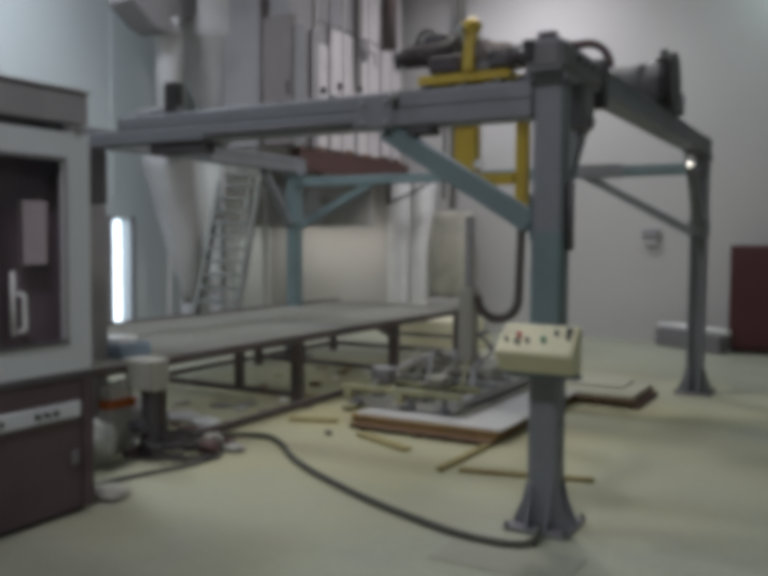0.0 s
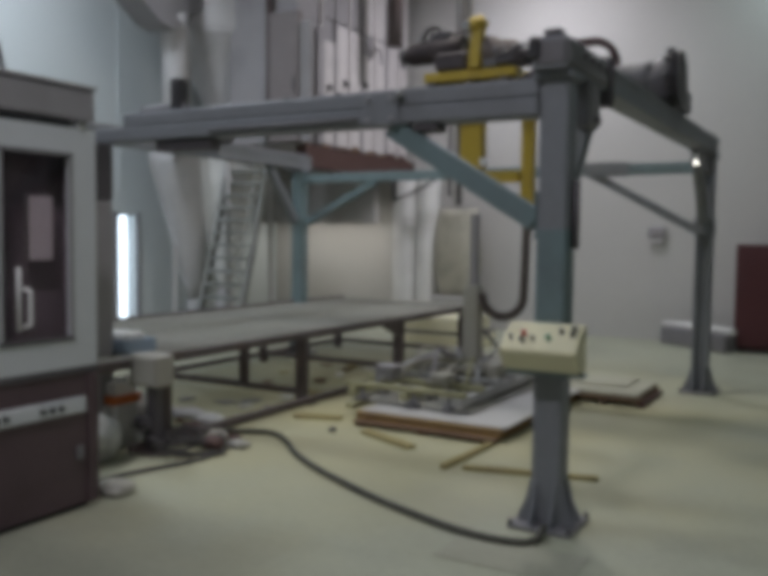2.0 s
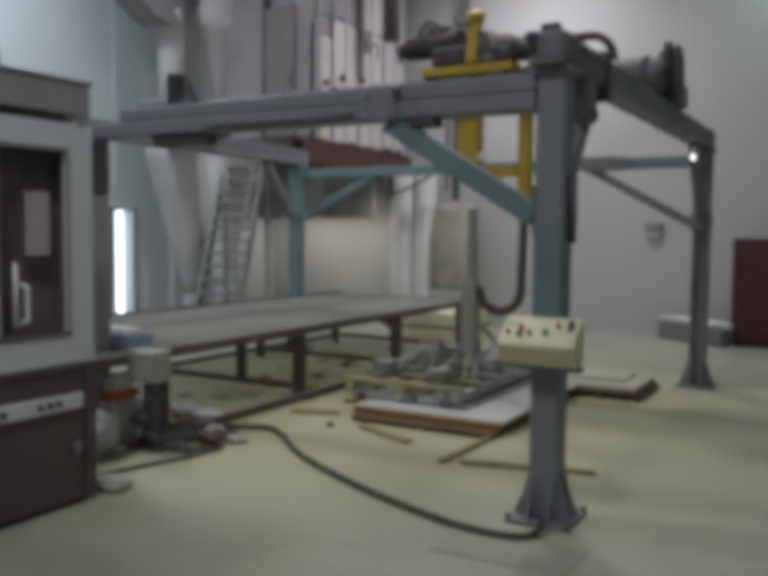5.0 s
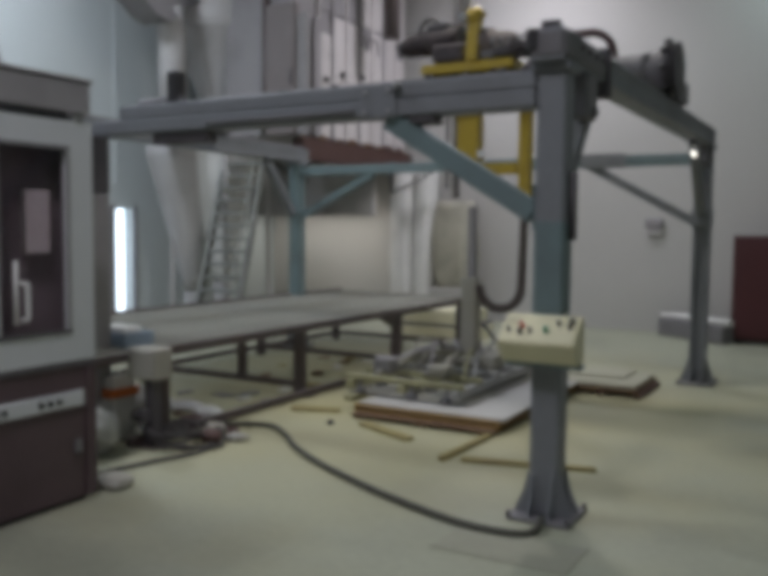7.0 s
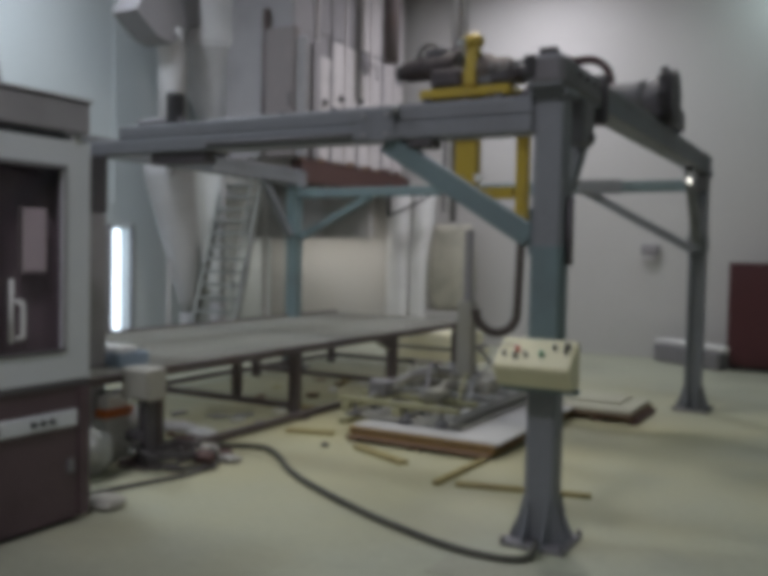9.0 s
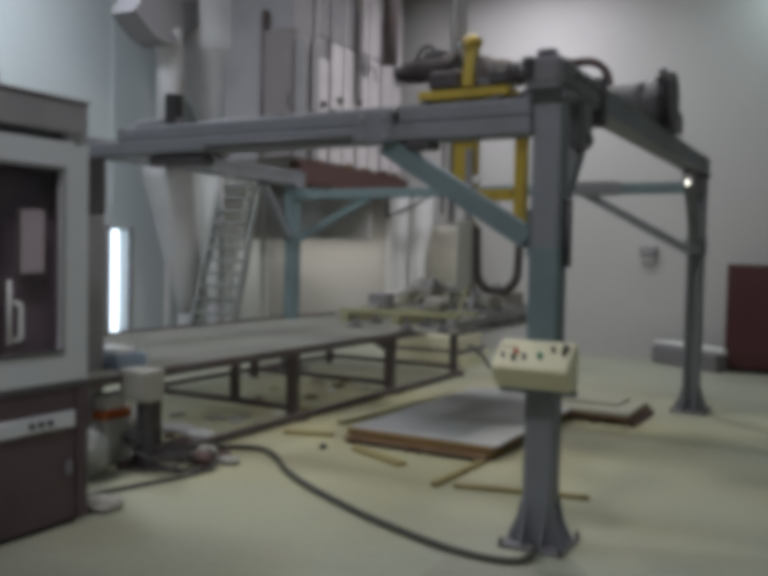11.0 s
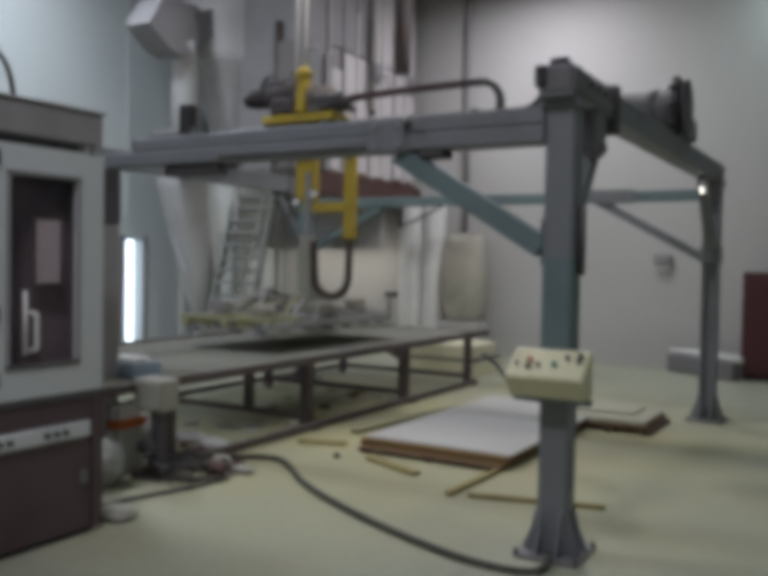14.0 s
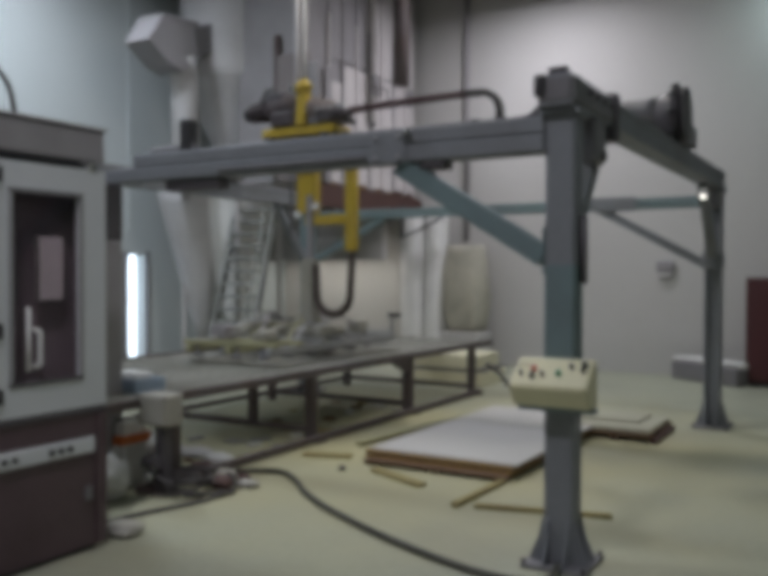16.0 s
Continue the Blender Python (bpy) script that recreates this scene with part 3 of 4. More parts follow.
    for x, r, m in ((-0.23, 0.042, M_PANEL), (-0.15, 0.026, M_CYCLONE)):
        part("lift_column", tube([(x, 0.20, 3.09), (x, 0.20, 5.45)], r, 14), m, t, "pale upright lift column")
    part("column_tie", box(-0.30, 0.16, 4.9, -0.07, 0.24, 4.96, 0.006), M_ALU, t)
    # gripper, moving up and down
    gz = STACK_Z
    g = part("gripper", box(-0.68, -1.14, gz + 0.06, -0.60, 1.20, gz + 0.13, 0.008), M_OLIVE, t, "grey and olive vacuum gripper frame with suction cups")
    for x in (-0.12, 0.40):
        part("long_bar", box(x - 0.04, -1.14, gz + 0.06, x + 0.04, 1.22, gz + 0.13, 0.008), M_ALU if x > 0 else M_OLIVE, g)
    for y in (-1.08, -0.70, -0.30, 0.08, 0.44, 0.80, 1.16):
        part("cross_bar", box(-0.72, y - 0.03, gz + 0.134, 0.46, y + 0.03, gz + 0.18, 0.006), M_OLIVE if y < -0.5 else M_ALU, g)
        for x in (-0.56, -0.04, 0.30):
            part("suction_cup", tube([(x, y, gz + 0.133), (x, y, gz + 0.06), (x, y, gz + 0.05), (x, y, gz + 0.022)], [0.016, 0.016, 0.045, 0.065], 10), M_GREY, g)
    part("body", box(MAST_DX - 0.13, 0.06, gz + 0.19, MAST_DX + 0.04, 0.20, gz + 1.02, 0.02), M_GRIP, g, "grey gripper body")
    part("mast", box(MAST_DX - 0.08, 0.10, gz + 1.02, MAST_DX, 0.16, gz + 1.72, 0.01), M_MAUVE, g)
    part("hub", box(-0.32, -0.22, gz + 0.184, 0.26, 0.44, gz + 0.27, 0.02), M_GRIP, g)
    rnd = random.Random(21)
    for x, y, dx, dy, h in ((-0.42, -0.86, 0.2, 0.16, 0.14), (0.12, -0.82, 0.16, 0.2, 0.10), (-0.45, 0.62, 0.2, 0.18, 0.12), (0.25, 0.7, 0.16, 0.18, 0.14), (0.02, 1.0, 0.14, 0.14, 0.12), (-0.5, -0.1, 0.16, 0.3, 0.10), (0.32, -0.1, 0.12, 0.26, 0.12)):
        part("valve", box(x - dx / 2, y - dy / 2, gz + 0.184, x + dx / 2, y + dy / 2, gz + 0.184 + h, 0.015), M_GRIP if dy > 0.17 else M_MAUVE, g)
    for k in range(16):
        x0, y0 = rnd.uniform(-0.62, 0.40), rnd.choice((rnd.uniform(-1.05, -0.3), rnd.uniform(0.4, 1.15)))
        x1, y1 = rnd.uniform(-0.2, 0.1), rnd.uniform(-0.1, 0.3)
        mid = ((x0 + x1) / 2 + rnd.uniform(-0.1, 0.1), (y0 + y1) / 2, gz + rnd.uniform(0.30, 0.46))
        part("air_line", tube(smooth_line([(x0, y0, gz + 0.18), (x0 * 0.8 + x1 * 0.2, y0 * 0.8 + y1 * 0.2, gz + 0.28), mid, (x1, y1, gz + 0.26)], 5), 0.016, 6), (M_MAUVE, M_GRIP, M_GALV, M_OLIVE)[k % 4], g)
    part("end_handle", tube([(0.38, 1.16, gz + 0.36), (0.48, 1.28, gz + 0.36)], 0.03, 8), M_BLACK, g)
    part("handle_post", tube([(0.42, 1.17, gz + 0.18), (0.42, 1.20, gz + 0.36)], 0.018, 8), M_GREY, g)
    segs = []
    for k in range(HOSE_N):
        L = HOSE_LEN / HOSE_N
        segs.append(part("hose_segment", tube([(0, 0, -L * 0.55), (0, 0, -L * 0.28), (0, 0, 0), (0, 0, L * 0.28), (0, 0, L * 0.55)], 0.047, 10, 0.011), M_HOSE, t))
    return t, g, segs


TROLLEY, GRIPPER, HOSE = trolley()


def hose_pose(k, lift):
    """Pose of a hose segment on a hanging loop from the bar to the mast."""
    xa, za = BAR_DX, BAR_Z
    xb, zb = MAST_DX + 0.08, STACK_Z + 0.95 + lift
    r = (xa - xb) / 2
    straight = HOSE_LEN - math.pi * r
    la = (straight + za - zb) / 2
    s = (k + 0.5) / HOSE_N * HOSE_LEN
    if s < la:
        x, z, a = xa, za - s, 0
    elif s < la + math.pi * r:
        b = (s - la) / r
        x, z, a = xa - r + r * math.cos(b), za - la - r * math.sin(b), math.degrees(b)
    else:
        x, z, a = xb, za - la + (s - la - math.pi * r), 180
    return pose(x, 0.06 + 0.12 * max(0, 1 - s / HOSE_LEN), z, 0, a, 0)


CHAIN_N, CHAIN_LEN, CHAIN_R = 42, 2.09, 0.20


def cable_chain():
    c = thing("cable_chain", "red-brown energy chain looping over the bridge beam", "cable chain")
    out = []
    L = CHAIN_LEN / CHAIN_N
    for k in range(CHAIN_N):
        out.append(part("chain_link", box(-L * 0.52, -0.035, -0.032, L * 0.52, 0.035, 0.032, 0.006), M_CHAIN if k < 26 else M_RUBBER, c))
    return out


CHAIN = cable_chain()


def chain_pose(k, x):
    """Pose of a link when the trolley stands at x: an upper run that goes with the trolley, a bend, a lower run that lies still."""
    s = (k + 0.5) / CHAIN_N * CHAIN_LEN
    start = x + 0.72
    fixed = -3.12
    up = (CHAIN_LEN - math.pi * CHAIN_R + fixed - start) / 2
    up = max(0.02, min(up, CHAIN_LEN - math.pi * CHAIN_R - 0.02))
    y, z = BY - 0.19, 3.31
    if s < up:
        f = s / max(up, 0.01)
        return pose(start + s, y, z - 0.03 * (1 - f) ** 2, 0, 0, 0)
    if s < up + math.pi * CHAIN_R:
        b = (s - up) / CHAIN_R
        return pose(start + up + CHAIN_R * math.sin(b), y, z - CHAIN_R + CHAIN_R * math.cos(b), 0, math.degrees(b), 0)
    return pose(start + up - (s - up - math.pi * CHAIN_R), y, z - 2 * CHAIN_R, 0, 180, 0)


# ---- table ----
TX0, TX1, TY0, TY1, TZ = -6.75, -4.62, 3.75, 10.55, 0.70


def table():
    t = thing("infeed_table", "long grey infeed table on a brown-black steel frame", "table")
    n = 112
    slat = None
    for k in range(n):
        y = TY0 + (TY1 - TY0) * (k + 0.5) / n
        if slat is None:
            slat = part("slat", box(TX0 + 0.02, -0.0165, -0.014, TX1 - 0.03, 0.0165, 0, 0.002), M_TABLE, t)
            o = slat
        else:
            o = new("slat", slat.data)
            o.parent = t
        o.location = (0, y, TZ)
    part("edge_rail", box(TX1 - 0.03, TY0, TZ - 0.08, TX1 + 0.01, TY1 + 0.25, TZ - 0.006, 0.006), M_BROWN, t)
    part("edge_rail", box(TX0 - 0.02, TY0, TZ - 0.08, TX0 + 0.02, TY1, TZ + 0.03, 0.006), M_BROWN, t)
    part("end_rail", box(TX0 + 0.02, TY1 - 0.03, TZ - 0.08, TX1 - 0.03, TY1 + 0.01, TZ - 0.037, 0.004), M_BROWN, t)
    for y, w in ((10.25, 0.045), (8.50, 0.06), (6.58, 0.055), (4.75, 0.05)):
        for x in (TX1 - 0.06, TX0 + 0.10):
            wide = w if x > -5 else 0.045
            part("leg", box(x - wide, y - 0.04, 0.0, x + wide, y + 0.04, TZ - 0.037, 0.005), M_BROWN, t)
        part("cross_rail", box(TX0 + 0.145, y - 0.03, 0.08, TX1 - 0.06 - w, y + 0.03, 0.14, 0.004), M_BROWN, t)
    part("leg", box(-5.42, 6.53, 0.142, -5.34, 6.61, TZ - 0.037, 0.005), M_BROWN, t)
    part("haunch", prism([(8.10, TZ - 0.082), (8.46, TZ - 0.082), (8.46, TZ - 0.22)], "x", TX1 - 0.1, TX1 - 0.02), M_BROWN, t)
    part("foot_rail", box(TX1 + 0.015, 4.3, 0.012, TX1 + 0.075, 10.29, 0.075, 0.005), M_BROWN, t)
    for y in (10.25, 8.50, 6.58, 4.75):
        part("foot_plate", box(TX1 - 0.14, y - 0.07, 0.0, TX1 + 0.09, y + 0.07, 0.0115, 0.002), M_BROWN, t)
    part("foot_rail", box(TX0 + 0.01, 4.3, 0.06, TX0 + 0.07, 10.29, 0.12, 0.005), M_BROWN, t)
    return t


table()

# ---- stack of sheets on a pallet, and the carried sheet ----
SX0, SX1, SY0, SY1 = -3.76, -2.43, 6.12, 8.80


def stack():
    p = thing("pallet", "low wooden pallet under the stack of sheets", "pallet")
    for k in range(7):
        y = SY0 - 0.06 + k * (SY1 - SY0) / 6
        part("deck_board", box(SX0 + 0.02, y - 0.06, 0.030, SX1 - 0.02, y + 0.06, 0.045, 0.003), M_BEARER, p)
    for x in (SX0 + 0.08, (SX0 + SX1) / 2, SX1 - 0.08):
        part("bearer", box(x - 0.05, SY0 - 0.10, 0.0, x + 0.05, SY1 - 0.02, 0.030, 0.003), M_BEARER, p)
    rnd = random.Random(4)
    z = 0.0462
    for k in range(4):
        h = 0.0175
        dx, dy = rnd.uniform(-0.02, 0.02), rnd.uniform(-0.03, 0.03)
        top = k == 3
        o = tagged(link("sheet", box(SX0 + dx, SY0 + dy, z, SX1 + dx, SY1 + dy, z + h, 0.002), M_SHEET if top else (M_BEARER if k == 1 else M_EDGE)), "pale grey faced board lying on the stack" if top else "board with ochre edges lying in the stack", "board", "boards in the stack")
        z += h + 0.0008
    return z


stack()
SHEET = thing("carried_sheet", "pale grey board held under the suction cups", "board", (-3.44, BY + 0.06, STACK_Z))
part("core", box(-0.58, -1.14, 0.001, 0.60, 1.22, 0.017, 0.002), M_TABLE, SHEET)
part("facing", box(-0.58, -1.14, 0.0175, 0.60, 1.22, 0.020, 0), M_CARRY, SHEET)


# ---- control cabinet ----
CX, CY1 = -3.9, 3.42


def cabinet():
    c = thing("machine_cabinet", "white machine cabinet with glazed door on a dark maroon base", "cabinet")
    x1, x0, y1, y0 = CX, CX - 0.9, CY1, 1.9
    # white upper shell with a window opening on its face
    wy0, wy1, wz0, wz1 = 2.80, 3.235, 1.02, 2.03
    part("door_stile", box(x1 - 0.04, y0, 0.84, x1, wy0, 2.19, 0), M_CABWHITE, c)
    part("door_stile", box(x1 - 0.04, wy1, 0.84, x1, y1, 2.19, 0), M_CABWHITE, c)
    part("door_rail", box(x1 - 0.04, wy0, 0.84, x1, wy1, wz0, 0), M_CABWHITE, c)
    part("door_rail", box(x1 - 0.04, wy0, wz1, x1, wy1, 2.19, 0), M_CABWHITE, c)
    part("end_panel", box(x0, y1 - 0.03, 0.84, x1 - 0.04, y1, 2.19, 0), M_CABWHITE, c)
    part("roof", box(x0, y0, 2.16, x1 - 0.04, y1 - 0.03, 2.19, 0), M_CABWHITE, c)
    part("interior", box(x0 + 0.05, y0 + 0.02, 0.86, x1 - 0.13, y1 - 0.05, 2.15, 0.01), M_SCREEN, c, "dark cabinet interior behind the glass")
    fr = part("window_frame", box(x1 - 0.006, wy0 - 0.02, wz1 - 0.005, x1 + 0.012, wy1 + 0.02, wz1 + 0.02, 0.004), M_GREY, c)
    for a in ((wy0 - 0.02, wz0 - 0.02, wy1 + 0.02, wz0 + 0.005), (wy1 - 0.005, wz0 + 0.005, wy1 + 0.02, wz1 - 0.005), (wy0 - 0.02, wz0 + 0.005, wy0 + 0.005, wz1 - 0.005)):
        part("window_frame", box(x1 - 0.006, a[0], a[1], x1 + 0.012, a[2], a[3], 0.003), M_GALV if a[3] > 1.2 else M_DARK, c)
    g = part("pane", box(x1 - 0.030, wy0, wz0, x1 - 0.024, wy1, wz1, 0), M_GLASS, c, "tinted glass pane")
    g.visible_shadow = False
    part("instrument_panel", box(x1 - 0.075, 2.985, 1.45, x1 - 0.05, 3.165, 1.80, 0.008), M_FILTER, c, "pale grey panel behind the glass")
    part("panel_edge", box(x1 - 0.048, 2.97, 1.44, x1 - 0.038, 2.995, 1.81, 0.003), M_CHROME, c)
    # looped door handle
    hy = 2.93
    pts = [(x1 + 0.004, hy, 1.10), (x1 + 0.05, hy, 1.11), (x1 + 0.055, hy, 1.15), (x1 + 0.055, hy, 1.25), (x1 + 0.05, hy, 1.29), (x1 + 0.004, hy, 1.30)]
    part("handle", tube(smooth_line(pts, 5), 0.013, 8), M_WHITE, c, "white bow handle")
    part("handle", tube([(x1 + 0.02, hy - 0.045, 1.08), (x1 + 0.02, hy - 0.045, 1.42)], 0.012, 8), M_WHITE, c)
    for z in (0.96, 1.30, 2.11):
        part("hinge", box(x1, 2.70, z - 0.04, x1 + 0.02, 2.74, z + 0.04, 0.004), M_BLACK, c)
    # maroon base with a pale control strip
    part("base", box(x0, y0, 0.03, x1 - 0.012, y1 - 0.005, 0.83, 0.008), M_MAROON, c)
    part("plinth", box(x0 + 0.03, y0, 0.0, x1 - 0.05, y1 - 0.04, 0.03, 0), M_BLACK, c)
    part("drip_edge", box(x0, y0, 0.80, x1 + 0.004, y1 + 0.004, 0.838, 0.006), M_DARK, c)
    part("corner_post", box(x1 - 0.03, y1 - 0.07, 0.03, x1 + 0.004, y1 + 0.006, 0.79, 0.004), M_MAROON, c)
    st = part("control_strip", box(x1 - 0.011, y0 + 0.1, 0.575, x1 + 0.012, 3.33, 0.665, 0.006), M_CABWHITE, c, "white control strip with dark knobs")
    for y in (2.74, 2.80, 3.03, 3.09, 3.15):
        part("knob", tube([(x1 + 0.012, y, 0.62), (x1 + 0.03, y, 0.62)], 0.016, 10), M_BLACK, st)
    part("latch", box(x1 - 0.012, 3.27, 0.30, x1 + 0.003, 3.32, 0.38, 0.004), M_GREY, c)
    # grey duct housing on the roof
    part("roof_housing", box(x0, y0, 2.245, x1 - 0.02, y1 + 0.02, 2.42, 0.012), M_HOUSING, c, "grey duct housing on the roof")
    part("roof_seal", box(x0 + 0.03, y0, 2.192, x1 - 0.06, y1 - 0.12, 2.244, 0.006), M_BLACK, c)
    part("roof_lip", box(x0 - 0.01, y0, 2.424, x1 - 0.01, y1 + 0.03, 2.445, 0.004), M_HOUSING, c)
    part("lifting_eye", tube([(x1 - 0.03, y1 - 0.1, 2.21), (x1 + 0.01, y1 - 0.1, 2.22)], 0.03, 10), M_CHROME, c)
    part("supply_hose", tube(smooth_line([(x1 - 0.1, 2.30, 2.62), (x1 - 0.07, 2.6, 2.73), (x1 - 0.05, 2.80, 2.62), (x1 - 0.05, 2.86, 2.45)], 8), 0.014, 8), M_RUBBER, c)
    return c


cabinet()


def feed_column():
    f = thing("feed_column", "grey machine column with dark fittings beside the infeed table", "machine")
    x, y = -4.98, 4.32
    part("body", box(x - 0.13, y - 0.12, 0, x + 0.10, y + 0.12, 1.84, 0.01), M_MAUVE, f)
    part("upper_box", box(x - 0.14, y - 0.13, 1.845, x + 0.10, y + 0.13, 2.262, 0.012), M_DARK, f)
    part("lower_box", box(x - 0.10, y - 0.15, 1.14, x + 0.105, y - 0.123, 1.36, 0.01), M_DARK, f)
    part("lower_bracket", box(x + 0.02, y - 0.20, 0.70, x + 0.09, y - 0.123, 0.83, 0.006), M_BLACK, f)
    return f


feed_column()


def blue_crate():
    b = thing("plastic_crate", "pale blue plastic crate on the infeed table", "crate", (-4.98, 4.62, TZ + 0.001))
    part("floor_panel", box(-0.20, -0.15, 0.0, 0.20, 0.15, 0.012, 0.002), M_BLUE, b)
    for x in (-0.195, 0.195):
        part("side_panel", box(x - 0.006, -0.15, 0.013, x + 0.006, 0.15, 0.10, 0.002), M_BLUE, b)
    for y in (-0.144, 0.144):
        part("end_panel", box(-0.188, y - 0.006, 0.013, 0.188, y + 0.006, 0.10, 0.002), M_BLUE, b)
    part("wrapping", box(-0.15, -0.10, 0.014, 0.13, 0.11, 0.14, 0.02), M_WHITE, b, "white wrapping in the crate")
    return b


blue_crate()


def junction_post():
    j = thing("junction_box", "beige junction box on a dark steel post", "junction box", (-4.49, 4.47, 0))
    part("post", box(-0.045, -0.05, 0.012, 0.045, 0.05, 0.50, 0.006), M_DARK, j)
    part("foot_plate", box(-0.11, -0.11, 0.0, 0.11, 0.11, 0.012, 0.002), M_BROWN, j)
    b = part("box", box(-0.16, -0.10, 0.50, 0.12, 0.08, 0.73, 0.012), M_JUNCTION, j)
    part("lid", box(-0.145, -0.112, 0.515, 0.105, -0.101, 0.715, 0.004), M_JUNCTION, b)
    part("coupling", tube([(-0.12, -0.05, 0.22), (0.02, -0.07, 0.24)], 0.05, 10), M_DARK, j)
    part("gauge", tube([(-0.05, -0.12, 0.13), (-0.05, -0.07, 0.13)], 0.04, 12), M_CHROME, j)
    return j


junction_post()


# ---- loose things on the floor ----
def floor_cable(name, label, pts, r, m):
    return tagged(link(name, tube(smooth_line(pts, 8), r, 8), m), label, "cable")


floor_cable("floor_cable", "thick dusty black cable snaking over the floor", [(-4.60, 5.02, 0.022), (-4.42, 5.22, 0.022), (-4.12, 5.36, 0.022), (-3.82, 5.18, 0.022), (-3.55, 4.93, 0.022), (-3.17, 4.67, 0.022), (-2.6, 4.37, 0.022), (-2.14, 4.18, 0.022), (-1.80, 4.08, 0.022), (-1.56, 4.08, 0.022), (-1.46, 4.16, 0.022), (-1.46, 4.30, 0.05)], 0.021, M_CABLE)
floor_cable("floor_cable", "thin dark cable lying beside the machine cabinet", [(-4.2, 3.55, 0.015), (-4.22, 3.8, 0.015), (-4.15, 4.1, 0.015), (-4.05, 4.45, 0.015), (-4.1, 4.8, 0.015), (-4.35, 5.0, 0.015)], 0.015, M_RUBBER)


def cable_coil():
    rnd = random.Random(11)
    coil = thing("cable_coil", "tangled coil of dark cables on the floor", "cable")
    for k in range(6):
        cx, cy = -4.30 + rnd.uniform(-0.1, 0.1), 4.62 + rnd.uniform(-0.1, 0.12)
        rx, ry = rnd.uniform(0.14, 0.30), rnd.uniform(0.12, 0.24)
        a0 = rnd.uniform(0, 6)
        pts = [(cx + rx * math.cos(a0 + i * 0.35), cy + ry * math.sin(a0 + i * 0.35), 0.02 + 0.022 * k + 0.015 * math.sin(i)) for i in range(19)]
        part("loop", tube(pts, 0.013, 6), M_RUBBER, coil)
    return coil


cable_coil()


def clump(name, label, cat, at, size, m, seed, squash=0.6):
    """A soft, crumpled, irregular thing: sack, rag or bag."""
    bm = bmesh.new()
    bmesh.ops.create_icosphere(bm, subdivisions=3, radius=1.0)
    off = Vector((seed * 3.1, seed * 1.7, 0))
    for v in bm.verts:
        n = noise.noise(v.co * 1.6 + off) * 0.35 + noise.noise(v.co * 4 + off) * 0.12
        v.co *= 1 + n
        v.co.z = max(v.co.z, -0.75)
        v.co = Vector((v.co.x * size[0], v.co.y * size[1], (v.co.z + 0.75) * size[2] * squash))
    for f in bm.faces:
        f.smooth = True
    o = tagged(link(name, bm, m), label, cat)
    o.location = at
    return o


clump("sack", "crumpled white sack on the floor beside the cabinet", "sack", (-4.72, 4.12, 0), (0.20, 0.16, 0.30), M_SACK, 2)
clump("sack", "small white sack lying under the table", "sack", (-4.95, 4.75, 0), (0.26, 0.2, 0.32), M_SACK, 5)
clump("sack", "pale grey sack leaning behind the white sack", "sack", (-4.98, 4.40, 0), (0.2, 0.13, 0.36), M_SACK, 12)
clump("rag", "small dull red rag beside the cable coil", "rag", (-4.22, 5.02, 0), (0.07, 0.05, 0.06), M_RUST, 14)
clump("rag", "crumpled beige rag on the floor by the cabinet", "rag", (-3.98, 3.62, 0), (0.13, 0.10, 0.08), M_JUNCTION, 7)
clump("rag", "crumpled beige rag among the cables", "rag", (-4.32, 4.95, 0), (0.10, 0.08, 0.10), M_JUNCTION, 8)


clump("rag", "crumpled white rag on the floor under the table", "rag", (-4.80, 5.42, 0), (0.14, 0.10, 0.08), M_SACK, 21)
clump("rag", "small dark red rag under the table", "rag", (-4.80, 5.22, 0), (0.12, 0.08, 0.05), M_RUST, 22)
clump("rag", "crumpled grey rag beside the cable coil", "rag", (-4.08, 4.92, 0), (0.10, 0.07, 0.05), M_JUNCTION, 33)
clump("rag", "dull red rag on top of the cable coil", "rag", (-4.15, 4.70, 0.03), (0.10, 0.07, 0.09), M_RUST, 34)
clump("rag", "grey dusty rag under the table", "rag", (-5.25, 5.55, 0), (0.22, 0.14, 0.06), M_CYCLONE, 23)


def offcuts():
    """Small board offcuts and scraps that lie about under the table, each a thing of its own."""
    rnd = random.Random(17)
    kinds = ((M_SACK, "small white plastic scrap lying under the table", "scrap"), (M_BEARER, "small dark brown board offcut under the table", "offcut"),
             (M_GREY, "small grey sheet offcut lying under the table", "offcut"), (M_WOOD, "small yellowish wooden offcut under the table", "offcut"))
    for k in range(26):
        x, y = rnd.uniform(-5.9, -4.66), rnd.uniform(4.9, 8.9)
        m, label, cat = kinds[k % 4]
        w, d, h, a = rnd.uniform(0.04, 0.13), rnd.uniform(0.03, 0.07), rnd.uniform(0.006, 0.03), rnd.uniform(0, 180)
        o = tagged(link(cat, prism([(-w, -d), (w * 0.7, -d * 1.1), (w, d * 0.6), (-w * 0.5, d)], "z", 0.0, h), m), label, cat, "offcuts under the table")
        o.location = (x, y, 0)
        o.rotation_euler = (0, 0, radians(a))


offcuts()


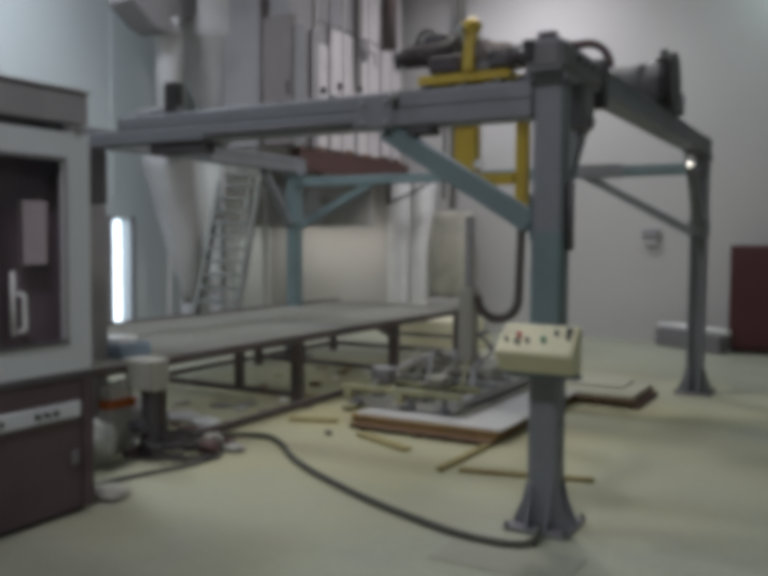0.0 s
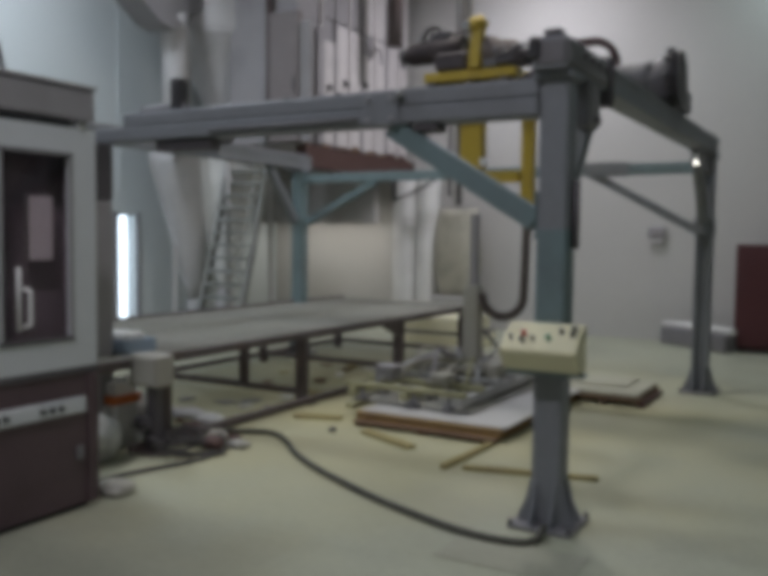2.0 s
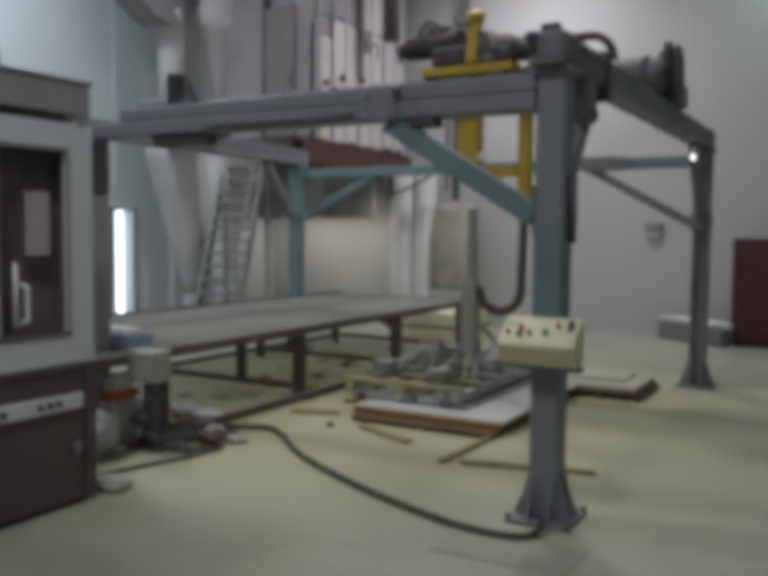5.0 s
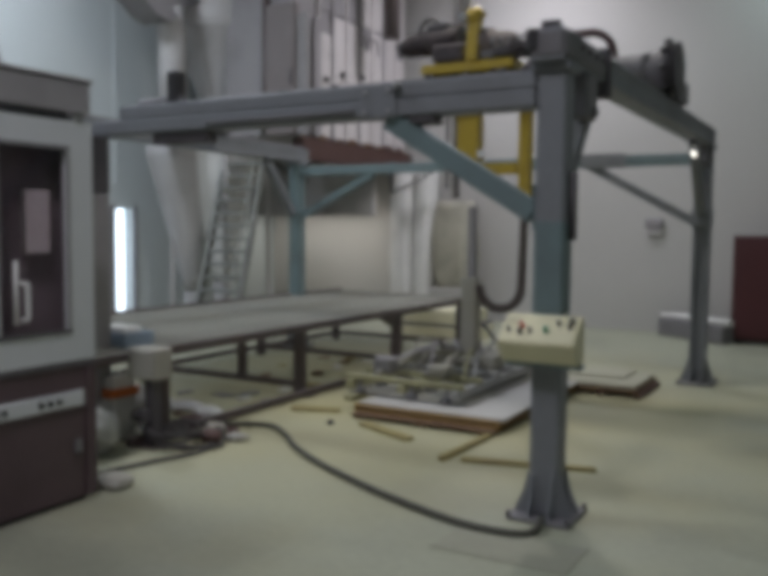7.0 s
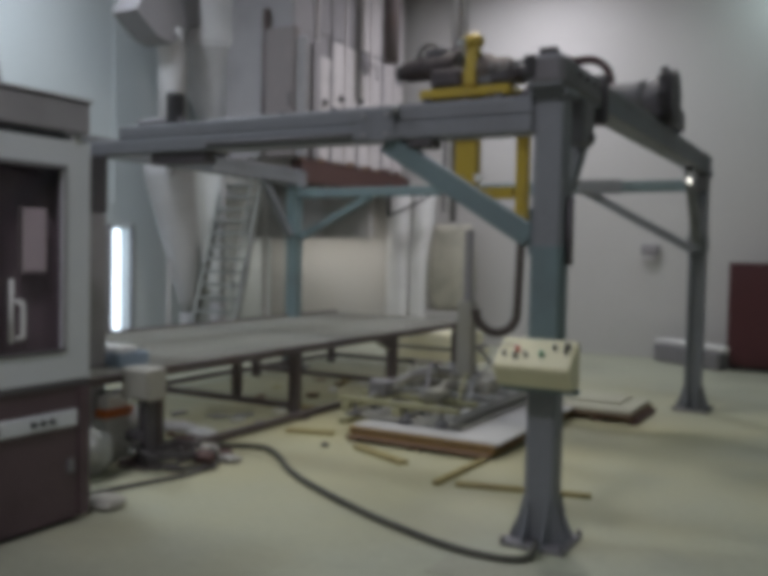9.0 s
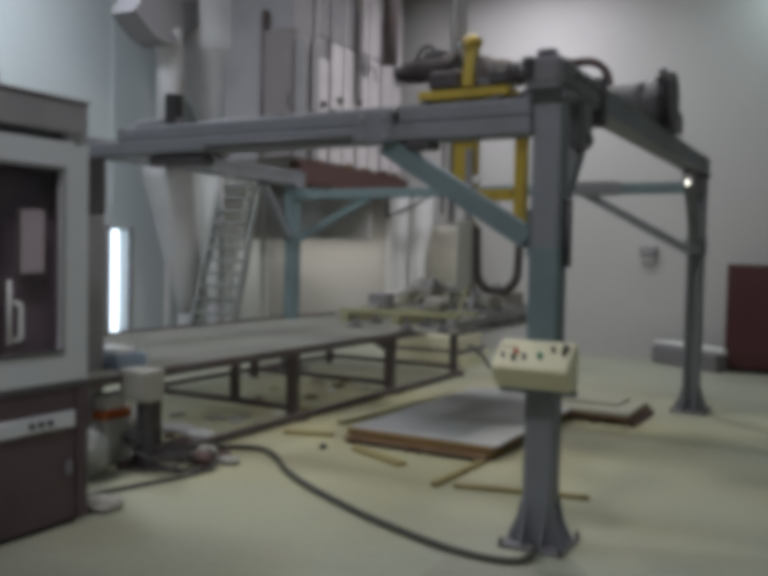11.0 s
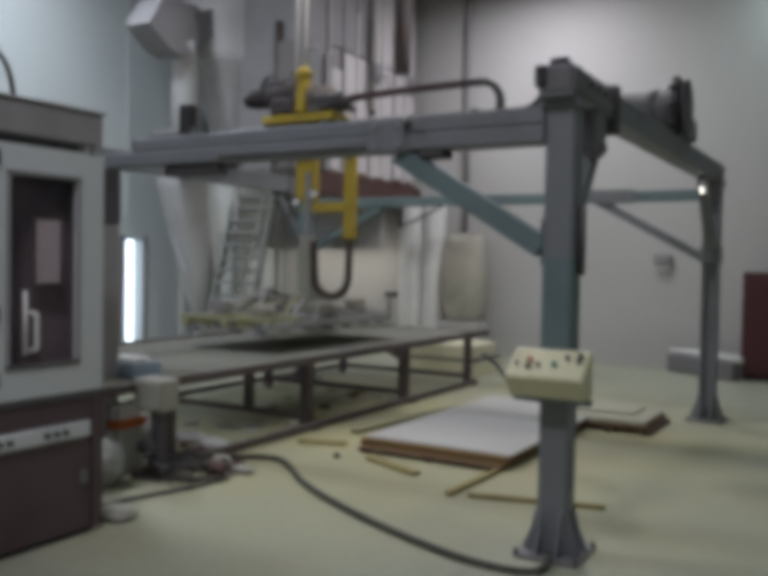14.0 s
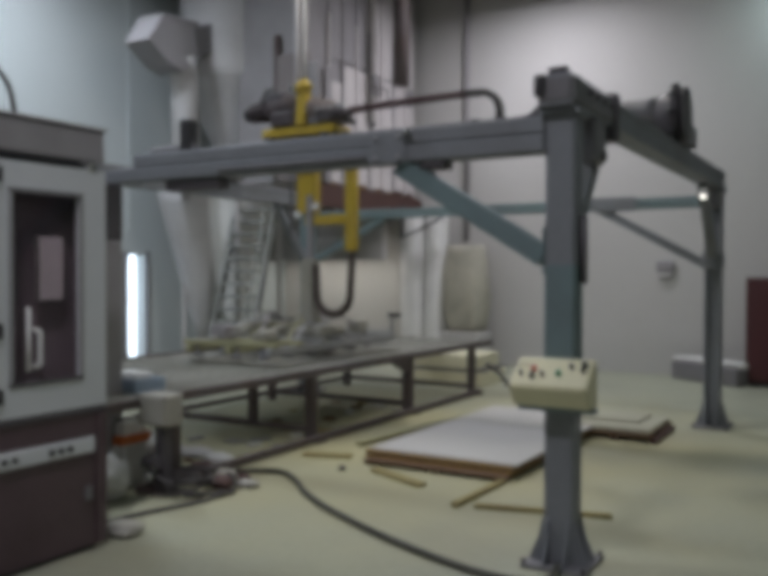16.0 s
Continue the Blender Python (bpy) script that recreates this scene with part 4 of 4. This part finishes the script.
def orange_bin():
    o = thing("parts_bin", "orange plastic parts bin under the table", "bin", (-4.98, 4.46, 0))
    part("stand", box(-0.16, -0.10, 0.0, 0.2, 0.12, 0.33, 0.006), M_SACK, o, "pale stand")
    part("bin", prism([(-0.2, 0.334), (0.20, 0.334), (0.23, 0.40), (-0.2, 0.40)], "y", -0.12, 0.14), M_ORANGE, o)
    part("paper", box(-0.14, -0.1, 0.402, 0.20, 0.10, 0.50, 0.004), M_WHITE, o)
    return o


orange_bin()


def batten(label, a, b, w, h, m):
    a, b = Vector(a), Vector(b)
    o = tagged(link("batten", bar((a.x, a.y, h / 2), (b.x, b.y, h / 2), w, h, 0.004), m), label, "batten", "battens on the floor")
    return o


batten("yellowish wooden batten on the floor by the pallet", (-2.50, 5.20), (-2.47, 5.98), 0.05, 0.035, M_WOOD)
batten("dark-ended wooden batten lying across the floor", (-2.38, 5.27), (-1.50, 5.50), 0.045, 0.03, M_WOOD)
batten("short yellowish batten in front of the pallet", (-3.52, 5.84), (-2.95, 5.58), 0.09, 0.03, M_WOOD)
batten("yellowish batten beside the table foot", (-4.36, 6.02), (-3.95, 6.16), 0.09, 0.03, M_WOOD)
batten("olive batten lying beside the pallet", (-4.15, 6.6), (-3.95, 8.6), 0.08, 0.05, M_OLIVE)


def small_pallet():
    p = thing("small_pallet", "low pallet of pale boards with rusty edges", "pallet", (-2.20, 8.55, 0))
    for x in (-0.42, 0.0, 0.36):
        part("bearer", box(x - 0.04, -0.42, 0, x + 0.04, 0.42, 0.05, 0.003), M_RUST, p)
    part("board", box(-0.48, -0.44, 0.051, 0.36, 0.44, 0.085, 0.004), M_BEARER, p)
    part("board", box(-0.46, -0.42, 0.086, 0.34, 0.42, 0.125, 0.004), M_FLOORISH, p)
    part("board", box(-0.46, -0.10, 0.1255, 0.16, 0.40, 0.15, 0.004), M_FLOORISH, p)
    return p


small_pallet()
tagged(link("small_stone", tube([(-3.77, 5.74, 0.0), (-3.77, 5.74, 0.02), (-3.765, 5.74, 0.035)], [0.035, 0.03, 0.015], 8), M_BLACK), "small black cap lying on the floor", "cap")


def board_pile():
    p = thing("board_pile", "low pile of pale yellow boards behind the table", "boards", (-5.45, 11.3, 0))
    for k, (x0, x1, z0, z1) in enumerate(((-0.55, 0.62, 0.0, 0.20), (-0.5, 0.60, 0.203, 0.24), (-0.55, 0.52, 0.243, 0.44))):
        part("board", box(x0, -0.35, z0, x1, 0.5, z1, 0.006), M_DARK if k == 1 else M_PALE, p)
    return p


board_pile()
tagged(link("floor_hose", tube(smooth_line([(-4.50, 10.35, 0.40), (-4.30, 10.3, 0.30), (-4.05, 10.2, 0.12), (-3.6, 10.3, 0.06), (-3.1, 10.6, 0.05)], 8), 0.028, 8, 0.004), M_RUBBER), "dark ribbed hose trailing from the table to the floor", "hose")
clump("sack", "grey dusty sack on the floor behind the stack", "sack", (-3.7, 10.7, 0), (0.42, 0.3, 0.34), M_CYCLONE, 3)

# thin slab put in for a darker patch of floor before the front post
tagged(link("floor_dark_patch", box(-1.85, 3.74, 0.0, -1.15, 4.12, 0.006, 0.002), M_PATCH), "thin slab for a darker patch on the floor", "plate", kind="structure")


def red_cabinet():
    r = thing("red_cabinet", "dark red steel cabinet standing by the wall", "cabinet", (-0.95, 13.3, 0))
    part("body", box(-0.70, -0.30, 0.06, 0.85, 0.35, 1.56, 0.012), M_REDBOX, r)
    part("door", box(-0.68, -0.325, 0.10, 0.06, -0.303, 1.53, 0.006), M_REDBOX, r)
    part("door", box(0.075, -0.325, 0.10, 0.83, -0.303, 1.53, 0.006), M_REDBOX, r)
    part("plinth", box(-0.66, -0.27, 0, 0.81, 0.33, 0.06, 0), M_BLACK, r)
    part("handle", box(0.0, -0.345, 0.8, 0.03, -0.327, 0.95, 0.004), M_DARK, r)
    return r


red_cabinet()


def wall_bench():
    b = thing("wall_duct", "low grey duct box with a pale rounded top along the wall", "duct")
    part("body", bar((-2.72, 13.62, 0.13), (-1.66, 12.85, 0.13), 0.22, 0.26, 0.02), M_GREY, b)
    part("cover", tube([(-2.76, 13.65, 0.31), (-2.3, 13.31, 0.32), (-1.62, 12.82, 0.31)], [0.03, 0.05, 0.05], 12), M_FILTER, b)
    return b


wall_bench()


def wall_fixture():
    w = thing("wall_fixture", "small grey fixture on the plastered wall", "fixture", (-2.94, Y1, 1.62))
    part("housing", box(-0.14, -0.09, 0.02, 0.14, 0.0, 0.20, 0.03), M_MAUVE, w)
    part("shade", box(-0.11, -0.08, -0.08, 0.11, 0.0, 0.016, 0.02), M_CYCLONE, w)
    return w


wall_fixture()
tagged(link("wall_pipe", tube([(-6.38, 13.75, 2.2), (-6.38, 13.75, 7.55)], 0.05, 8), M_MAUVE), "thin brown-grey vertical pipe on the wall", "pipe")


# ---- dust extraction behind the gantry ----
def dust_filter():
    f = thing("dust_filter", "tall white dust filter with panelled face over a red-brown beam", "filter unit")
    x = -7.35
    part("casing", box(x - 1.3, 10.2, 2.98, x - 0.03, 13.6, ZC, 0.02), M_MAUVE, f, "mauve-grey filter casing")
    ys = [10.78 + 0.40 * k for k in range(8)]
    for k, y in enumerate(ys[:-1]):
        part("panel", box(x - 0.028, y + 0.02, 3.02, x, y + 0.38, 4.9 if k % 3 else 4.6, 0.006), M_PANEL, f)
        part("rib", box(x - 0.028, y - 0.018, 3.0, x + 0.03, y + 0.018, 5.6, 0.004), M_MAUVE if k % 2 else M_PANEL, f)
        part("upper_panel", box(x - 0.028, y + 0.02, 4.95, x - 0.004, y + 0.38, 6.55, 0.006), M_PANEL if k > 2 else M_MAUVE, f)
    part("access_door", box(-7.78, 10.06, 2.98, -7.26, 10.197, 4.86, 0.012), M_DOORBROWN, f, "brown-grey access door of the casing")
    part("door_handle", box(-7.34, 10.03, 3.7, -7.31, 10.058, 3.9, 0.006), M_DARK, f)
    part("corner_strip", box(-7.255, 10.10, 2.98, -7.07, 10.197, 4.70, 0.01), M_MAUVE, f)
    part("dark_strip", box(x + 0.032, 10.62, 3.0, x + 0.06, 10.80, 4.78, 0.006), M_MAUVE, f)
    part("beam", box(x - 0.16, 10.35, 2.63, x + 0.04, 13.8, 2.96, 0.008), M_RUST, f, "red-brown steel beam")
    rnd = random.Random(31)
    for k in range(22):
        y, h, w = 10.42 + 0.148 * k + rnd.uniform(-0.05, 0.05), rnd.uniform(0.02, 0.11), rnd.uniform(0.06, 0.16)
        part("deposit", prism([(y - w, 2.961), (y + w, 2.961), (y + w * 0.6, 2.961 + h * 0.7), (y - w * 0.1, 2.961 + h), (y - w * 0.7, 2.961 + h * 0.5)], "x", x + 0.001, x + 0.038), M_RUST if k % 3 else M_BEARER, f)
    for y, z in ((10.98, 3.86), (11.45, 4.0), (12.05, 4.05)):
        part("clip", box(x + 0.002, y - 0.04, z, x + 0.06, y + 0.05, z + 0.08, 0.01), M_BLACK, f)
    for y in (11.9, 12.3):
        part("hook", tube(smooth_line([(x + 0.04, y, 4.75), (x + 0.1, y + 0.1, 4.72), (x + 0.1, y + 0.16, 4.5)], 5), 0.02, 6), M_MAUVE, f)
    return f


dust_filter()


def bag_column(label, x0, y0, x1, y1, z0, z1, m, waist=(1.0, 1.0)):
    """A hanging filter sleeve or fabric-wrapped column with soft folds."""
    bm = bmesh.new()
    cx, cy, rx, ry = (x0 + x1) / 2, (y0 + y1) / 2, (x1 - x0) / 2, (y1 - y0) / 2
    rings = []
    for k in range(13):
        z = z0 + (z1 - z0) * k / 12
        ring = []
        for i in range(28):
            a = 2 * math.pi * i / 28
            s = waist[0] + (waist[1] - waist[0]) * math.sin(math.pi * k / 12) + 0.05 * math.sin(5 * a + k * 0.3) + 0.03 * noise.noise((math.cos(a) * 2, math.sin(a) * 2, z * 2))
            ring.append(bm.verts.new((cx + rx * s * math.copysign(abs(math.cos(a)) ** 0.6, math.cos(a)), cy + ry * s * math.copysign(abs(math.sin(a)) ** 0.6, math.sin(a)), z)))
        rings.append(ring)
    for a, b in zip(rings, rings[1:]):
        for i in range(28):
            bm.faces.new((a[i], a[(i + 1) % 28], b[(i + 1) % 28], b[i])).smooth = True
    bm.faces.new(rings[0][::-1])
    bm.faces.new(rings[-1])
    return tagged(link("filter_bag", bm, m), label, "filter bag")


bag_column("tall white fabric filter bag standing by the wall", -7.46, 13.2, -7.02, 13.62, 0.0, 2.75, M_FILTER)
bag_column("pale grey fabric filter bag standing by the wall", -6.98, 13.2, -6.62, 13.6, 0.0, 2.72, M_FILTER)
bag_column("bulging grey dust sack on a frame by the wall", -6.58, 13.1, -5.80, 13.6, 0.62, 2.1, M_DUSTSACK, (0.82, 1.0))
tagged(link("crate", box(-6.56, 13.05, 0.0, -5.82, 13.62, 0.60, 0.02), M_WALL), "pale grey box under the dust sack", "crate")
tagged(link("dark_stack_pipe", tube([(-6.74, 12.0, 4.66), (-6.74, 12.0, 7.55)], 0.13, 14), M_BROWN), "dark brown pipe hanging from the ceiling", "pipe")


def dotted_chain():
    c = thing("hanging_chain", "sagging black chain hung before the white filter bags", "chain")
    a, b = Vector((-7.26, 13.0, 2.26)), Vector((-6.40, 13.0, 2.64))
    for k in range(9):
        q = a.lerp(b, k / 8) - Vector((0, 0, 0.03 * math.sin(math.pi * k / 8)))
        part("chain_link", tube([q - Vector((0.03, 0, 0.012)), q + Vector((0.03, 0, 0.012))], 0.036, 6), M_BLACK, c)
    part("drop", tube([(-7.285, 13.0, 2.26), (-7.285, 13.0, 2.80)], 0.035, 6), M_BLACK, c)
    part("tie", tube([(-7.30, 13.0, 2.69), (-6.40, 13.0, 2.72), (-6.40, 13.0, 2.64)], 0.012, 6), M_BLACK, c)
    return c


dotted_chain()


def cyclone():
    c = thing("dust_cyclone", "dusty grey sheet-metal cyclone with hopper and inlet hood", "cyclone", (-9.2, 10.72, 0))
    part("barrel", tube([(0, 0, 4.75), (0, 0, 4.8), (0, 0, 7.2)], 0.85, 32), M_CYCLONE, c)
    part("upper_cone", tube([(0, 0, 3.35), (0, 0, 3.7), (0, 0, 4.70), (0, 0, 4.749)], [0.30, 0.34, 0.80, 0.85], 32), M_CYCLONE, c)
    part("neck", tube([(0, 0, 3.02), (0, 0, 3.35)], 0.34, 24), M_CYCLONE, c)
    part("hopper", tube([(0, 0, 0.70), (0, 0, 0.95), (0, 0, 2.94), (0, 0, 3.02)], [0.09, 0.14, 0.72, 0.74], 32), M_FILTER, c)
    part("flange", tube([(0, 0, 2.90), (0, 0, 2.95)], 0.77, 32), M_GALV, c)
    part("spout", tube([(0, 0, 0.0), (0, 0, 0.70)], 0.14, 16), M_CYCLONE, c)
    for a in (0.9, 2.4, 4.0, 5.5):
        part("leg", bar((0.80 * math.cos(a), 0.80 * math.sin(a), 0), (0.76 * math.cos(a), 0.76 * math.sin(a), 2.9), 0.07, 0.07), M_CYCLONE, c)
    part("side_duct", tube([(0.1, -1.20, 2.95), (0.1, -1.20, 4.3), (0.12, -1.26, 4.6), (0.15, -1.36, 4.85)], 0.21, 24), M_CYCLONE, c)
    part("hood", prism([(-2.17, 4.90), (-1.90, 5.32), (-1.16, 5.38), (-1.18, 4.76), (-1.48, 4.57), (-1.76, 4.63)], "x", -0.15, 0.34), M_MAUVE, c)
    part("hood_neck", bar((0.15, -1.28, 5.06), (0.0, -0.5, 5.36), 0.42, 0.42), M_GREY, c)
    return c


def second_hopper():
    h = thing("dust_hopper", "dusty grey sheet-metal hopper beside the cyclone", "hopper", (-9.62, 10.16, 0))
    part("cone", tube([(0, 0.30, 0.55), (0, 0.28, 0.8), (0, 0.02, 2.75), (0, 0, 2.94)], [0.10, 0.14, 0.50, 0.50], 28), M_CYCLONE, h)
    part("spout", tube([(0, 0.30, 0.0), (0, 0.30, 0.55)], 0.12, 16), M_CYCLONE, h)
    return h


second_hopper()
cyclone()


def stairs():
    s = thing("steel_stair", "steep grey-green open steel stair with a handrail", "stairs")
    a, b = Vector((-7.98, 9.10, 0.0)), Vector((-8.50, 10.50, 2.75))
    for dx in (-0.38, 0.38):
        part("stringer", bar(a + Vector((dx, 0, 0.1)), b + Vector((dx, 0, 0)), 0.05, 0.18), M_STAIR, s)
        if dx < 0:
            continue
        part("handrail", bar(a + Vector((dx, 0, 1.0)), b + Vector((dx, 0, 0.9)), 0.028, 0.028), M_STAIR, s)
        for k in (0.1, 0.5, 0.9):
            q = a.lerp(b, k) + Vector((dx, 0, 0))
            part("baluster", bar(q, q + Vector((0, 0, 0.95)), 0.022, 0.022), M_STAIR, s)
    for k in range(14):
        q = a.lerp(b, (k + 0.6) / 14.4)
        part("tread", box(q.x - 0.355, q.y - 0.12, q.z - 0.02, q.x + 0.355, q.y + 0.12, q.z + 0.02, 0.004), M_STAIR, s)
    return s


stairs()
tagged(link("dark_pole", tube([(-7.83, 10.14, 3.0), (-7.83, 10.14, 5.17)], 0.058, 10), M_BROWN), "dark brown upright steel pole fixed to the filter casing", "pole")


def fill_tube():
    """Unseen tube lamp, added so that the bay wall comes out bright."""
    t = thing("fill_tube", "unseen tube lamp added over the pale bay to brighten it", "lamp", (-8.9, 13.115, 1.98))
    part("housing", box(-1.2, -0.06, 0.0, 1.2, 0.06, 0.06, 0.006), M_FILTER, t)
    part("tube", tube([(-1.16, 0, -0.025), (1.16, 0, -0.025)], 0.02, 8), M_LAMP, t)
    ld = bpy.data.lights.new("fill_tube_light", "AREA")
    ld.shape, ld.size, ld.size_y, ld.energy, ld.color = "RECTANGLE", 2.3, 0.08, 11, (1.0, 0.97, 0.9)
    lo = new("fill_tube_light", ld)
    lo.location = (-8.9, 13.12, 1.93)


fill_tube()


def back_block():
    """Grey box put in for the darker band above the pale bay."""
    b = thing("bay_band_box", "deep grey box for the darker band over a pale bay", "beam")
    part("beam", box(-10.4, 12.95, 1.84, -7.62, 13.05, 2.62, 0.01), M_CYCLONE, b)
    return b


back_block()


# ---- what moves ----
def motions():
    times = sorted({t for t, _ in TROLLEY_X} | {t for t, _ in GRIP_Z} | {0.0, 16.0})
    walk(TROLLEY, [(t, pose(value(TROLLEY_X, t), BY, 0)) for t in times])
    walk(GRIPPER, [(t, pose(0, 0, value(GRIP_Z, t))) for t in times])
    for k, ob in enumerate(HOSE):
        walk(ob, [(t, hose_pose(k, value(GRIP_Z, t))) for t in times])
    chain_times = sorted(set(times) | {11.0 + 0.1 * i for i in range(1, 29)})
    for k, ob in enumerate(CHAIN):
        walk(ob, [(t, chain_pose(k, value(TROLLEY_X, t))) for t in chain_times])
    walk(SHEET, [(t, pose(value(TROLLEY_X, t) - 0.10, BY + 0.06, STACK_Z + 0.001 + value(SHEET_Z, t))) for t in times])


motions()
